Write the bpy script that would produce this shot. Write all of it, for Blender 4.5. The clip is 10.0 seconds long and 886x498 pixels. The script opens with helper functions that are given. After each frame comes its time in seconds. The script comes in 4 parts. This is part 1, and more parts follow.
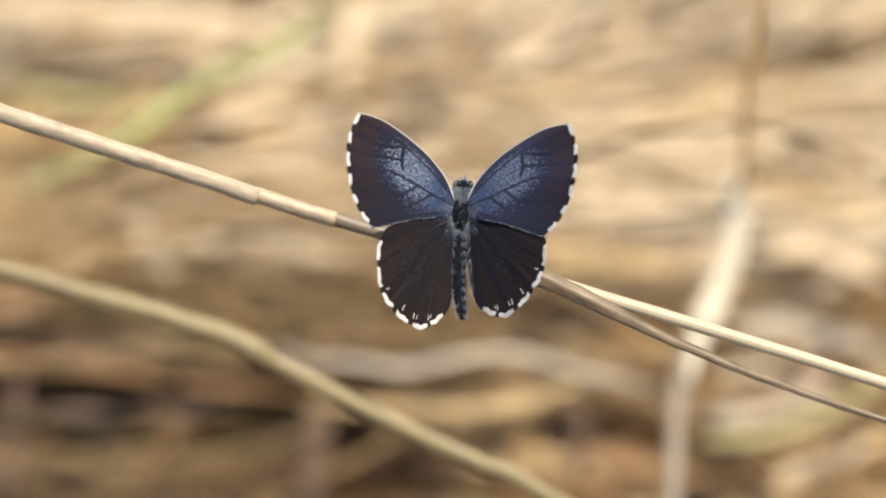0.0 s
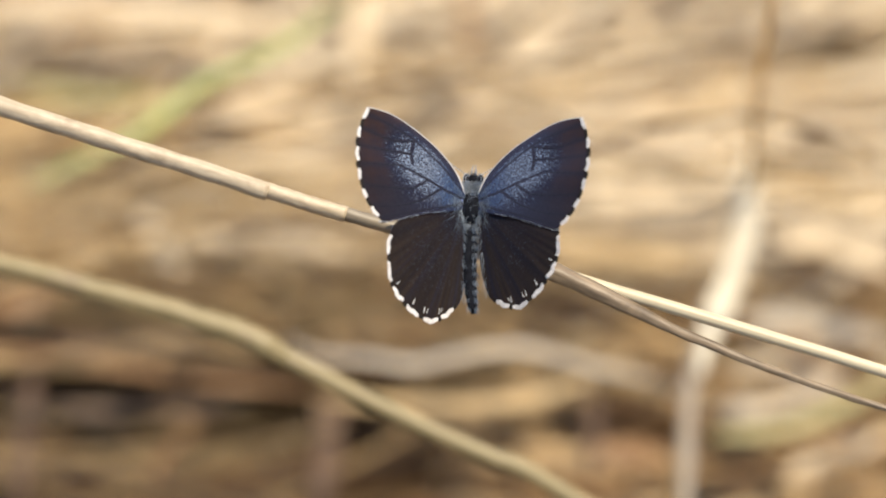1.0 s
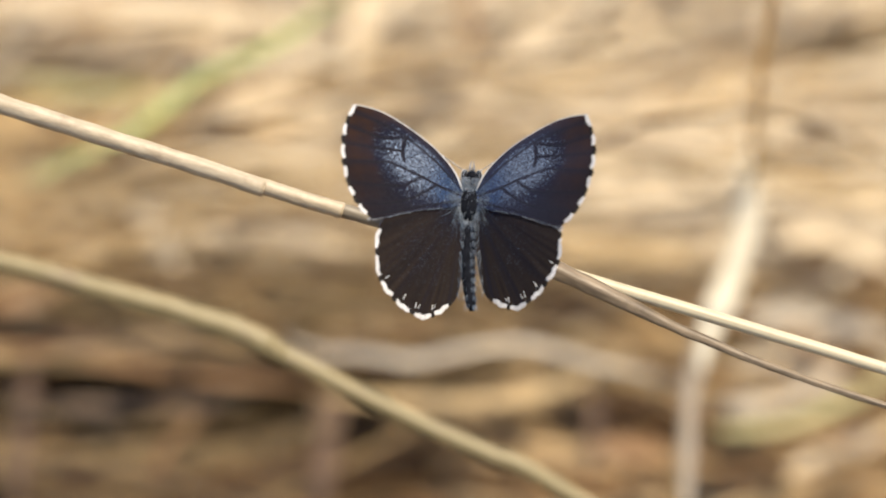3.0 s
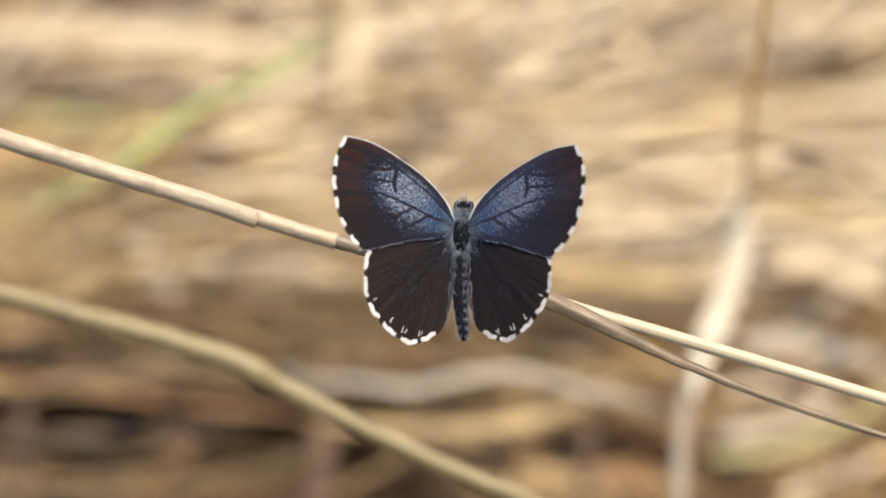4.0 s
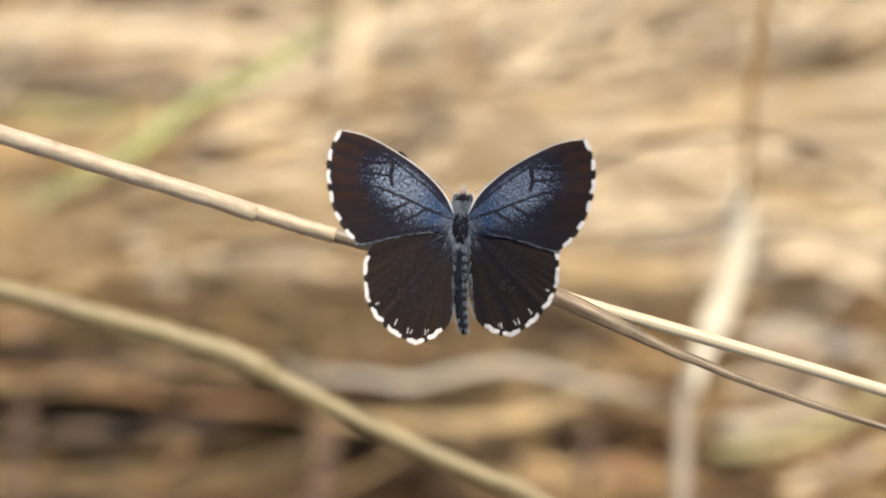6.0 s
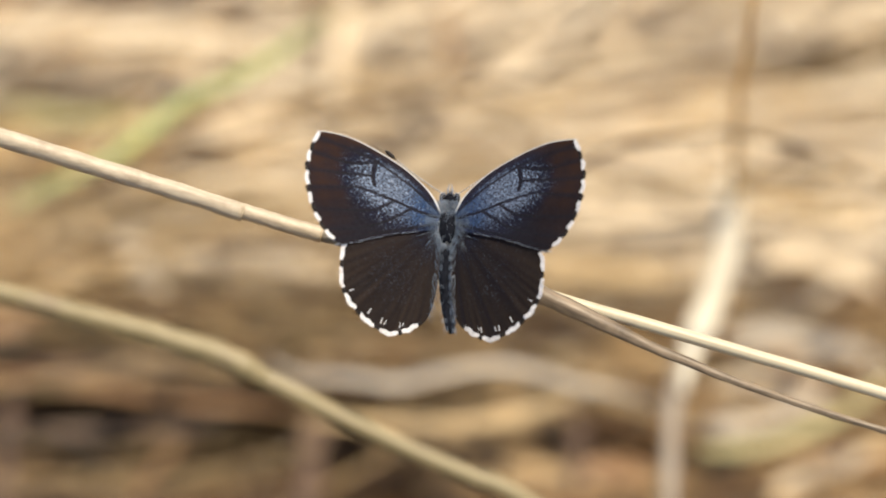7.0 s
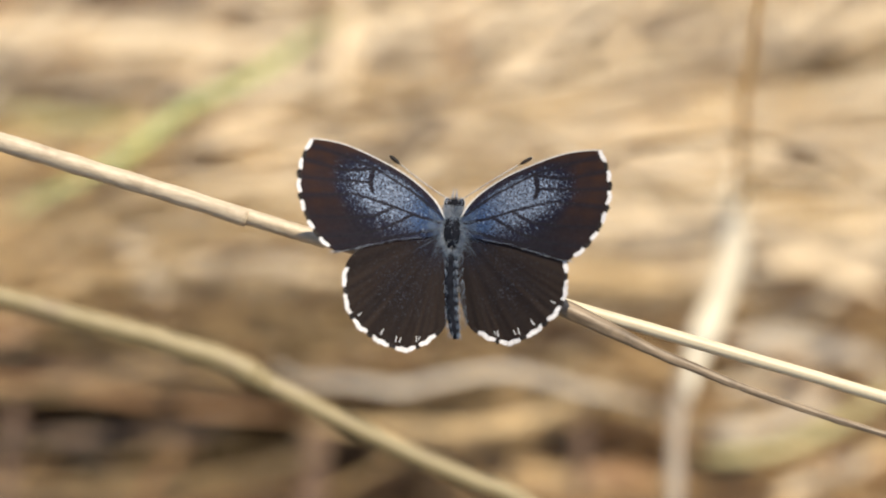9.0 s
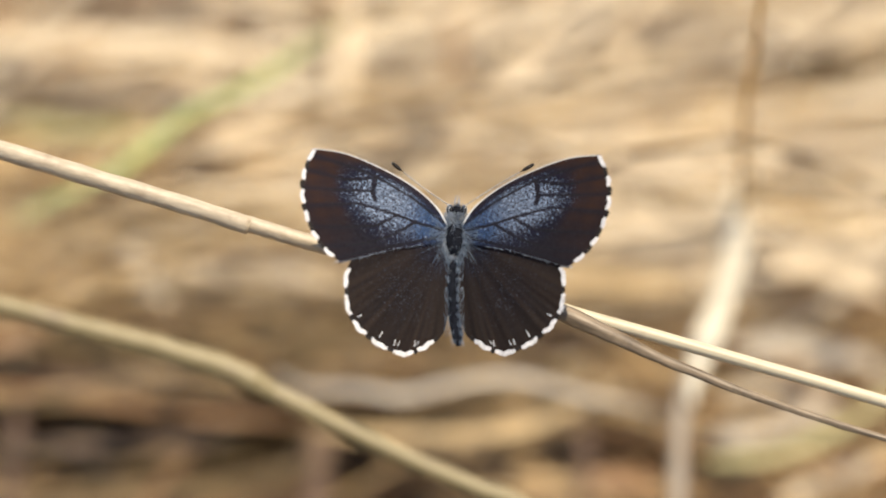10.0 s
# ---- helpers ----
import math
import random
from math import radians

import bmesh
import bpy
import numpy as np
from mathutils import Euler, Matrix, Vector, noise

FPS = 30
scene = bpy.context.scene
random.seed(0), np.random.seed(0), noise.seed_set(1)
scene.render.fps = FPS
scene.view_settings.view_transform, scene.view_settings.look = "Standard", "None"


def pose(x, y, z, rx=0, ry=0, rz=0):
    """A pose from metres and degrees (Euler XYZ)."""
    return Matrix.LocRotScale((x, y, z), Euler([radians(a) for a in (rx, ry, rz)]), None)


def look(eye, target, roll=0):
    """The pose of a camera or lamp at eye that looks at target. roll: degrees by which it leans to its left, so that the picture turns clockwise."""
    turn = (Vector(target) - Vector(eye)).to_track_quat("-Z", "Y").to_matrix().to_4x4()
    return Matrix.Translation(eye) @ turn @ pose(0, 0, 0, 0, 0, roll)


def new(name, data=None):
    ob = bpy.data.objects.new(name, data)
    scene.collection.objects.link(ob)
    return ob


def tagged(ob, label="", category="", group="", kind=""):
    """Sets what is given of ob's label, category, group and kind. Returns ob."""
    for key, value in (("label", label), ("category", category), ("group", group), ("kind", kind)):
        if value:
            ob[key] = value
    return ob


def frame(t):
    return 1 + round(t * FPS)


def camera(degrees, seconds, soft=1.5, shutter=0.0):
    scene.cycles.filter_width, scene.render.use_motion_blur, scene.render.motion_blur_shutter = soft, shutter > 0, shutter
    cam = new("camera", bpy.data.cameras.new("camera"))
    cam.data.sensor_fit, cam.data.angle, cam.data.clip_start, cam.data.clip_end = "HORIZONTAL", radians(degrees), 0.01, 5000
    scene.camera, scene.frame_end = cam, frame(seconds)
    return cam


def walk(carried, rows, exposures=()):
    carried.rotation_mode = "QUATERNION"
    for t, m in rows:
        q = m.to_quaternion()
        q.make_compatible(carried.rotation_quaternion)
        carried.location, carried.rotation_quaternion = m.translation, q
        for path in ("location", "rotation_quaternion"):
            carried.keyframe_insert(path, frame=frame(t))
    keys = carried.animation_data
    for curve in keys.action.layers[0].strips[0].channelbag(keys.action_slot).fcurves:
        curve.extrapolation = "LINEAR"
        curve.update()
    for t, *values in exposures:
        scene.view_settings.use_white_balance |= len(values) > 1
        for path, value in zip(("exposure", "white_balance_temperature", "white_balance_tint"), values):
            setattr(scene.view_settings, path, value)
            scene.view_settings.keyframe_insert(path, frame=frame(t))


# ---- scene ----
# The lens: a long close-up lens, wide open, focused on the butterfly.
H = 0.20                                   # height of the perch over the soil
TILT = 50.0                                # the view looks 40 degrees down
SITE = pose(0, 0, H, TILT)                 # x right, y up the slope of view, z towards the viewer
REACH = 0.600
cam = camera(7.776, 10.0, soft=2.0)
cam.data.dof.use_dof = True
cam.data.dof.focus_distance = REACH
cam.data.dof.aperture_fstop = 22.0
# seconds, sway in mm (right, up, back), turn in degrees
SWAY = [
    (0.0, -0.51, -0.45, 2.54, -0.148, -0.111, 0.590),
    (0.2, -0.52, -0.56, 2.58, -0.168, -0.065, 0.591),
    (0.5, -0.53, -0.72, 2.63, -0.167, -0.046, 0.451),
    (0.8, -0.54, -0.84, 2.07, -0.154, -0.024, 0.422),
    (1.0, -0.55, -0.92, 1.69, -0.155, -0.022, 0.275),
    (1.2, -0.43, -0.93, 1.40, -0.177, -0.058, 0.205),
    (1.5, -0.25, -0.95, 0.96, -0.228, 0.029, 0.198),
    (1.8, 0.00, -1.02, -0.00, -0.230, 0.003, 0.264),
    (2.0, 0.17, -1.07, -0.64, -0.266, 0.037, 0.168),
    (2.2, 0.13, -0.98, -1.68, -0.289, 0.021, 0.194),
    (2.5, 0.06, -0.84, -3.24, -0.334, 0.032, 0.112),
    (2.7, 0.08, -0.76, -2.95, -0.301, 0.058, 0.216),
    (3.8, 0.36, 0.10, 0.00, -0.044, -0.026, 0.197),
    (4.0, 0.41, 0.24, 0.46, -0.028, -0.015, 0.049),
    (4.2, 0.25, 0.14, 0.28, -0.001, 0.023, 0.019),
    (4.5, 0.00, 0.00, 0.00, 0.000, 0.000, 0.000),
    (4.8, -0.05, -0.07, -0.11, 0.041, 0.019, -0.001),
    (5.0, -0.08, -0.12, -0.18, 0.013, 0.008, -0.042),
    (5.2, 0.04, -0.13, -0.35, -0.014, -0.017, -0.156),
    (6.3, 1.00, 0.00, -1.60, -0.063, 0.015, -0.241),
    (6.5, 1.10, 0.00, -1.74, -0.038, -0.007, -0.251),
    (6.8, 1.11, -0.29, -1.45, -0.036, -0.107, -0.301),
    (7.0, 1.11, -0.48, -1.25, -0.025, -0.069, -0.226),
    (7.2, 1.53, -0.54, -1.88, -0.021, -0.037, -0.278),
    (7.5, 2.17, -0.63, -2.83, -0.007, -0.063, -0.300),
    (7.8, 2.25, -0.32, -3.75, -0.037, -0.046, -0.241),
    (8.0, 2.31, -0.11, -4.36, -0.040, -0.090, -0.347),
    (8.2, 1.75, -0.10, -3.91, -0.043, -0.080, -0.297),
    (8.5, 0.91, -0.08, -3.23, -0.042, -0.058, -0.336),
    (8.8, 0.95, -0.22, -3.49, 0.001, -0.004, -0.186),
    (9.0, 0.98, -0.32, -3.67, 0.006, -0.041, -0.258),
    (9.2, 0.90, -0.15, -3.12, -0.047, -0.077, -0.440),
    (9.5, 0.77, 0.11, -2.30, -0.002, -0.040, -0.418),
    (9.8, 0.78, -0.05, -3.17, 0.039, -0.056, -0.411),
    (10.0, 0.79, -0.16, -3.75, 0.051, -0.038, -0.509),
]
walk(cam, [(t, SITE @ pose(x / 1000, y / 1000, REACH + z / 1000, a, b, c)) for t, x, y, z, a, b, c in SWAY])

# ---- light ----
SUN = (SITE.to_3x3() @ Vector((0.45, 1.18, 1.0))).normalized()
world = bpy.data.worlds.new("sky")
scene.world = world
world.use_nodes = True
nt = world.node_tree
sky = nt.nodes.new("ShaderNodeTexSky")
sky.sky_type, sky.sun_disc = "NISHITA", False
sky.sun_elevation = math.asin(SUN.z)
sky.sun_rotation = math.atan2(SUN.x, SUN.y)
nt.links.new(sky.outputs[0], nt.nodes["Background"].inputs[0])
nt.nodes["Background"].inputs[1].default_value = 0.125
sun = new("sun", bpy.data.lights.new("sun", "SUN"))
sun.data.energy, sun.data.angle, sun.data.color = 4.5, radians(0.53), (1.0, 0.888, 0.70)
sun.matrix_world = look(SUN * 20, (0, 0, 0))
scene.view_settings.exposure = 1.0


# ---- materials ----
def material(name, rough=0.6, spec=0.4):
    m = bpy.data.materials.new(name)
    m.use_nodes = True
    b = m.node_tree.nodes["Principled BSDF"]
    b.inputs["Roughness"].default_value = rough
    b.inputs["Specular IOR Level"].default_value = spec
    return m, m.node_tree, b


def node(nt, kind, **values):
    n = nt.nodes.new(kind)
    for key, value in values.items():
        n.inputs[key.replace("_", " ")].default_value = value
    return n


def ramp(nt, source, stops):
    n = nt.nodes.new("ShaderNodeValToRGB")
    el = n.color_ramp.elements
    while len(el) < len(stops):
        el.new(0.5)
    for e, (at, c) in zip(el, stops):
        e.position, e.color = at, (*c, 1)
    nt.links.new(source, n.inputs[0])
    return n.outputs[0]


def mix(nt, a, b, factor, kind="MIX"):
    n = nt.nodes.new("ShaderNodeMix")
    n.data_type, n.blend_type = "RGBA", kind
    for socket, value in ((n.inputs[0], factor), (n.inputs[6], a), (n.inputs[7], b)):
        if isinstance(value, bpy.types.NodeSocket):
            nt.links.new(value, socket)
        elif isinstance(value, tuple):
            socket.default_value = (*value, 1)
        else:
            socket.default_value = value
    return n.outputs[2]


def math_node(nt, kind, a, b=0.0, clamp=False):
    n = nt.nodes.new("ShaderNodeMath")
    n.operation, n.use_clamp = kind, clamp
    for socket, value in zip(n.inputs, (a, b)):
        if isinstance(value, bpy.types.NodeSocket):
            nt.links.new(value, socket)
        else:
            socket.default_value = value
    return n.outputs[0]


def straw_material(name, dark, light, fibre=1500.0, rough=0.5, glow=0.25, along=26.0, island=False, stain=(0.12, 0.08, 0.05), relief=0.0001):
    """Dry grass: long fibres along the piece, stains, light that comes through."""
    m, nt, b = material(name, rough, 0.35)
    uv = nt.nodes.new("ShaderNodeUVMap")
    stretch = node(nt, "ShaderNodeMapping", Scale=(fibre, along, 1.0))
    nt.links.new(uv.outputs[0], stretch.inputs[0])
    grain = node(nt, "ShaderNodeTexNoise", Scale=1.0, Detail=4.0, Roughness=0.6)
    nt.links.new(stretch.outputs[0], grain.inputs[0])
    where = nt.nodes.new("ShaderNodeTexCoord")
    spots = node(nt, "ShaderNodeTexNoise", Scale=240.0, Detail=5.0, Roughness=0.65)
    nt.links.new(where.outputs["Object"], spots.inputs[0])
    base = ramp(nt, grain.outputs[0], [(0.3, dark), (0.68, light)])
    mask = ramp(nt, spots.outputs[0], [(0.55, (0, 0, 0)), (0.75, (0.7, 0.7, 0.7))])
    base = mix(nt, base, stain, mask)
    if island:
        geo = nt.nodes.new("ShaderNodeNewGeometry")
        tone = ramp(nt, geo.outputs["Random Per Island"], island)
        base = mix(nt, base, tone, 1.0, "MULTIPLY")
    nt.links.new(base, b.inputs["Base Color"])
    bump = node(nt, "ShaderNodeBump", Strength=0.35, Distance=relief)
    nt.links.new(grain.outputs[0], bump.inputs["Height"])
    nt.links.new(bump.outputs[0], b.inputs["Normal"])
    if glow:
        t = nt.nodes.new("ShaderNodeBsdfTranslucent")
        nt.links.new(base, t.inputs[0])
        s = node(nt, "ShaderNodeMixShader", Fac=glow)
        nt.links.new(b.outputs[0], s.inputs[1])
        nt.links.new(t.outputs[0], s.inputs[2])
        nt.links.new(s.outputs[0], nt.nodes["Material Output"].inputs[0])
    return m


CREAM = straw_material("cream_straw", (0.30, 0.243, 0.15), (0.445, 0.38, 0.262), glow=0.0, stain=(0.26, 0.19, 0.12))
WRAP = straw_material("tan_sheath", (0.24, 0.185, 0.118), (0.38, 0.31, 0.215), fibre=650.0, along=330.0, glow=0.0, stain=(0.15, 0.10, 0.06), relief=0.0003)
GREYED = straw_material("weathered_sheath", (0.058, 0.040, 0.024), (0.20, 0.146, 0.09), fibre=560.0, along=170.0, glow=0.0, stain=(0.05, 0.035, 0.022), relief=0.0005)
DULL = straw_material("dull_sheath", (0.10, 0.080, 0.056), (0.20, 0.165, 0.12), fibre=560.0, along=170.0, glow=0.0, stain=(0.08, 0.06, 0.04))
OLIVE = straw_material("olive_straw", (0.125, 0.094, 0.039), (0.21, 0.163, 0.078), glow=0.0)
STALK = straw_material("yellow_olive_straw", (0.66, 0.45, 0.17), (0.86, 0.63, 0.30), stain=(0.42, 0.30, 0.12))
PALE = straw_material("pale_dry_leaf", (0.62, 0.50, 0.335), (0.74, 0.62, 0.44))
SHEATH = straw_material("bleached_sheath", (0.43, 0.365, 0.262), (0.55, 0.49, 0.37))
GREY_LEAF = straw_material("grey_dry_leaf", (0.31, 0.262, 0.20), (0.45, 0.39, 0.31))
FOOT = straw_material("grey_brown_sheath", (0.19, 0.15, 0.105), (0.30, 0.245, 0.185))
SAND = straw_material("sand_dry_leaf", (0.46, 0.35, 0.215), (0.62, 0.49, 0.32))
BEIGE = straw_material("beige_dry_leaf", (0.33, 0.27, 0.195), (0.44, 0.375, 0.285))
ORANGE = straw_material("orange_dry_leaf", (0.17, 0.085, 0.032), (0.26, 0.145, 0.062))
YELLOW = straw_material("yellowed_leaf", (0.27, 0.23, 0.09), (0.38, 0.33, 0.155))
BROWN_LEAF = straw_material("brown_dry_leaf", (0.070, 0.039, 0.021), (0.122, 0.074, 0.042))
TAN = straw_material("tan_dry_leaf", (0.32, 0.20, 0.085), (0.48, 0.35, 0.175))
RUST = straw_material("rust_dry_leaf", (0.19, 0.09, 0.034), (0.31, 0.175, 0.075))
GREEN = straw_material("fading_green_leaf", (0.20, 0.245, 0.06), (0.31, 0.335, 0.125), stain=(0.36, 0.32, 0.15))
LITTER = straw_material("straw_litter", (0.53, 0.40, 0.238), (0.66, 0.53, 0.345), glow=0.35, island=[
    (0.0, (0.60, 0.43, 0.27)), (0.1, (0.86, 0.71, 0.50)), (0.5, (1.0, 0.90, 0.70)), (0.8, (1.0, 0.96, 0.86)), (1.0, (0.95, 0.93, 0.88))])
THATCH = straw_material("tan_thatch", (0.48, 0.34, 0.185), (0.62, 0.465, 0.285), glow=0.35, island=[
    (0.0, (0.62, 0.48, 0.34)), (0.15, (0.85, 0.74, 0.60)), (0.6, (1.0, 0.93, 0.80)), (1.0, (1.0, 0.98, 0.92))])
# brown straw, darkened further: the shade at the near left is in this colour
SHADED_BROWN_LITTER = straw_material("shaded_brown_litter", (0.080, 0.048, 0.022), (0.165, 0.106, 0.054), island=[
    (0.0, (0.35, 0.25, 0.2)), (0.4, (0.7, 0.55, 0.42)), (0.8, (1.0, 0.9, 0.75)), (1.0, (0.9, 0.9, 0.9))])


def soil_material():
    m, nt, b = material("dry_soil", 0.9, 0.2)
    where = nt.nodes.new("ShaderNodeTexCoord")
    big = node(nt, "ShaderNodeTexNoise", Scale=9.0, Detail=6.0)
    fine = node(nt, "ShaderNodeTexNoise", Scale=260.0, Detail=5.0, Roughness=0.7)
    for n in (big, fine):
        nt.links.new(where.outputs["Object"], n.inputs[0])
    a = ramp(nt, fine.outputs[0], [(0.3, (0.030, 0.020, 0.013)), (0.7, (0.100, 0.066, 0.042))])
    c = ramp(nt, big.outputs[0], [(0.35, (0.7, 0.62, 0.5)), (0.65, (1.25, 1.1, 0.8))])
    nt.links.new(mix(nt, a, c, 1.0, "MULTIPLY"), b.inputs["Base Color"])
    bump = node(nt, "ShaderNodeBump", Strength=0.8, Distance=0.003)
    nt.links.new(fine.outputs[0], bump.inputs["Height"])
    nt.links.new(bump.outputs[0], b.inputs["Normal"])
    return m


SOIL = soil_material()


def wing_material(name, dark, brown, violet, gloss):
    """Dark wing scales with a dusting of pale blue ones where the attribute blue is high."""
    m, nt, b = material(name, 0.5, 0.3 * gloss)
    where = nt.nodes.new("ShaderNodeTexCoord")
    dust = nt.nodes.new("ShaderNodeAttribute")
    dust.attribute_name = "blue"
    edge = nt.nodes.new("ShaderNodeAttribute")
    edge.attribute_name = "apex"
    ray = nt.nodes.new("ShaderNodeCombineXYZ")
    for key, size, socket in (("along", 5300.0, ray.inputs[0]), ("around", 58.0, ray.inputs[1])):
        field = nt.nodes.new("ShaderNodeAttribute")
        field.attribute_name = key
        nt.links.new(math_node(nt, "MULTIPLY", field.outputs["Fac"], size), socket)
    fine = node(nt, "ShaderNodeTexNoise", Scale=1.0, Detail=3.0, Roughness=0.65)
    nt.links.new(ray.outputs[0], fine.inputs[0])
    mid = node(nt, "ShaderNodeTexNoise", Scale=3200.0, Detail=3.0)
    nt.links.new(where.outputs["Object"], mid.inputs[0])
    grain = math_node(nt, "MULTIPLY", math_node(nt, "SUBTRACT", fine.outputs[0], 0.5), 7.0)
    patch = math_node(nt, "MULTIPLY", math_node(nt, "SUBTRACT", mid.outputs[0], 0.5), 0.4)
    level = math_node(nt, "ADD", math_node(nt, "ADD", grain, patch), math_node(nt, "SUBTRACT", math_node(nt, "MULTIPLY", dust.outputs["Fac"], 1.35), 1.0))
    scales = math_node(nt, "MULTIPLY", math_node(nt, "MULTIPLY", level, 1.35, True), math_node(nt, "MULTIPLY", dust.outputs["Fac"], 4.0, True))
    ground = ramp(nt, mid.outputs[0], [(0.3, dark), (0.7, tuple(1.7 * c for c in dark))])
    rim = ramp(nt, dust.outputs["Fac"], [(0.03, (0, 0, 0)), (0.35, (1, 1, 1))])
    ground = mix(nt, ground, brown, edge.outputs["Fac"])
    ground = mix(nt, ground, violet, rim)
    tone = nt.nodes.new("ShaderNodeAttribute")
    tone.attribute_name = "root"
    pale = ramp(nt, mid.outputs[0], [(0.35, (0.095, 0.125, 0.175)), (0.65, (0.25, 0.295, 0.37))])
    hue = mix(nt, pale, (0.034, 0.070, 0.145), tone.outputs["Fac"])
    base = mix(nt, ground, hue, scales)
    # single pale scales that catch the light
    grit = node(nt, "ShaderNodeTexNoise", Scale=4600.0, Detail=1.0)
    nt.links.new(where.outputs["Object"], grit.inputs[0])
    spark = ramp(nt, grit.outputs[0], [(0.66, (0, 0, 0)), (0.73, (1, 1, 1))])
    spark = math_node(nt, "MULTIPLY", spark, math_node(nt, "ADD", math_node(nt, "MULTIPLY", dust.outputs["Fac"], 0.42), 0.012, True))
    base = mix(nt, base, (0.46, 0.47, 0.53), spark)
    nt.links.new(base, b.inputs["Base Color"])
    b.inputs["Specular Tint"].default_value = (0.40, 0.50, 1.0, 1)
    # a violet-blue gloss that shows only on a wing seen aslant
    aslant = nt.nodes.new("ShaderNodeLayerWeight")
    shine = math_node(nt, "MULTIPLY", math_node(nt, "SUBTRACT", aslant.outputs["Facing"], 0.2), 13.0 * gloss, True)
    nt.links.new(shine, b.inputs["Sheen Weight"])
    b.inputs["Sheen Roughness"].default_value = 0.5
    b.inputs["Sheen Tint"].default_value = (0.35, 0.45, 0.95, 1)
    bump = node(nt, "ShaderNodeBump", Strength=0.4, Distance=0.00004)
    nt.links.new(fine.outputs[0], bump.inputs["Height"])
    nt.links.new(bump.outputs[0], b.inputs["Normal"])
    t = node(nt, "ShaderNodeBsdfTranslucent", Color=(0.22, 0.10, 0.05, 1))
    s = node(nt, "ShaderNodeMixShader", Fac=0.14)
    nt.links.new(b.outputs[0], s.inputs[1])
    nt.links.new(t.outputs[0], s.inputs[2])
    nt.links.new(s.outputs[0], nt.nodes["Material Output"].inputs[0])
    return m


FORE = wing_material("forewing_scales", (0.0085, 0.0076, 0.0086), (0.029, 0.0150, 0.0095), (0.0085, 0.0085, 0.014), 0.16)
HIND = wing_material("hindwing_scales", (0.0092, 0.0076, 0.0070), (0.0250, 0.0180, 0.0140), (0.008, 0.007, 0.009), 0.03)


def scale_material(name, low, high, size, rough=0.6, sheen=0.3, glow=0.0, spec=0.3):
    m, nt, b = material(name, rough, spec)
    where = nt.nodes.new("ShaderNodeTexCoord")
    n = node(nt, "ShaderNodeTexNoise", Scale=size, Detail=4.0, Roughness=0.65)
    nt.links.new(where.outputs["Object"], n.inputs[0])
    tone = ramp(nt, n.outputs[0], [(0.3, low), (0.7, high)])
    nt.links.new(tone, b.inputs["Base Color"])
    b.inputs["Sheen Weight"].default_value = sheen
    bump = node(nt, "ShaderNodeBump", Strength=0.4, Distance=0.00005)
    nt.links.new(n.outputs[0], bump.inputs["Height"])
    nt.links.new(bump.outputs[0], b.inputs["Normal"])
    if glow:
        t = nt.nodes.new("ShaderNodeBsdfTranslucent")
        nt.links.new(tone, t.inputs[0])
        both = node(nt, "ShaderNodeMixShader", Fac=glow)
        nt.links.new(b.outputs[0], both.inputs[1])
        nt.links.new(t.outputs[0], both.inputs[2])
        nt.links.new(both.outputs[0], nt.nodes["Material Output"].inputs[0])
    return m


WHITE_FRINGE = scale_material("white_fringe_scales", (0.50, 0.47, 0.45), (0.78, 0.75, 0.72), 5000, glow=0.3)
DARK_FRINGE = scale_material("dark_fringe_scales", (0.010, 0.008, 0.007), (0.026, 0.020, 0.017), 4000, sheen=0.0, spec=0.1)
COSTA = scale_material("pale_edge_scales", (0.62, 0.58, 0.53), (0.82, 0.79, 0.74), 3000, glow=0.4)
VEIN = scale_material("vein_scales", (0.004, 0.003, 0.003), (0.010, 0.008, 0.008), 3000, 0.8, 0.0)
BODY = scale_material("dark_body_scales", (0.0025, 0.0027, 0.004), (0.009, 0.010, 0.014), 2200, 0.9, 0.0, spec=0.08)
HAIR = scale_material("blue_grey_hair", (0.045, 0.066, 0.095), (0.15, 0.19, 0.25), 1500, 0.5)
PALE_HAIR = scale_material("pale_grey_hair", (0.26, 0.27, 0.29), (0.44, 0.46, 0.49), 1500, 0.5, glow=0.3)
EYE = scale_material("black_eye", (0.006, 0.005, 0.005), (0.02, 0.016, 0.014), 6000, 0.15, 0.0)
BLACK = scale_material("black_antenna", (0.008, 0.006, 0.005), (0.022, 0.016, 0.013), 3000, 0.6, 0.0, spec=0.15)


# ---- mesh tools ----
def part(name, bm, mat, parent=None, label="", smooth=True):
    me = bpy.data.meshes.new(name)
    bm.to_mesh(me)
    bm.free()
    me.materials.append(mat)
    if smooth:
        me.polygons.foreach_set("use_smooth", [True] * len(me.polygons))
    ob = new(name, me)
    if parent:
        ob.parent = parent
    return tagged(ob, label)


def spline(points, n):
    """n points evenly spread along a smooth curve through the given ones."""
    p = np.array([tuple(q) for q in points], float)
    p = np.vstack([2 * p[0] - p[1], p, 2 * p[-1] - p[-2]])
    dense = []
    for i in range(1, len(p) - 2):
        for s in np.linspace(0, 1, 24, endpoint=False):
            a, b, c, d = p[i - 1:i + 3]
            dense.append(0.5 * (2 * b + (c - a) * s + (2 * a - 5 * b + 4 * c - d) * s * s + (3 * b - a - 3 * c + d) * s ** 3))
    dense = np.array(dense + [p[-2]])
    run = np.concatenate([[0], np.cumsum(np.linalg.norm(np.diff(dense, axis=0), axis=1))])
    at = np.linspace(0, run[-1], n)
    return np.column_stack([np.interp(at, run, dense[:, k]) for k in range(dense.shape[1])])


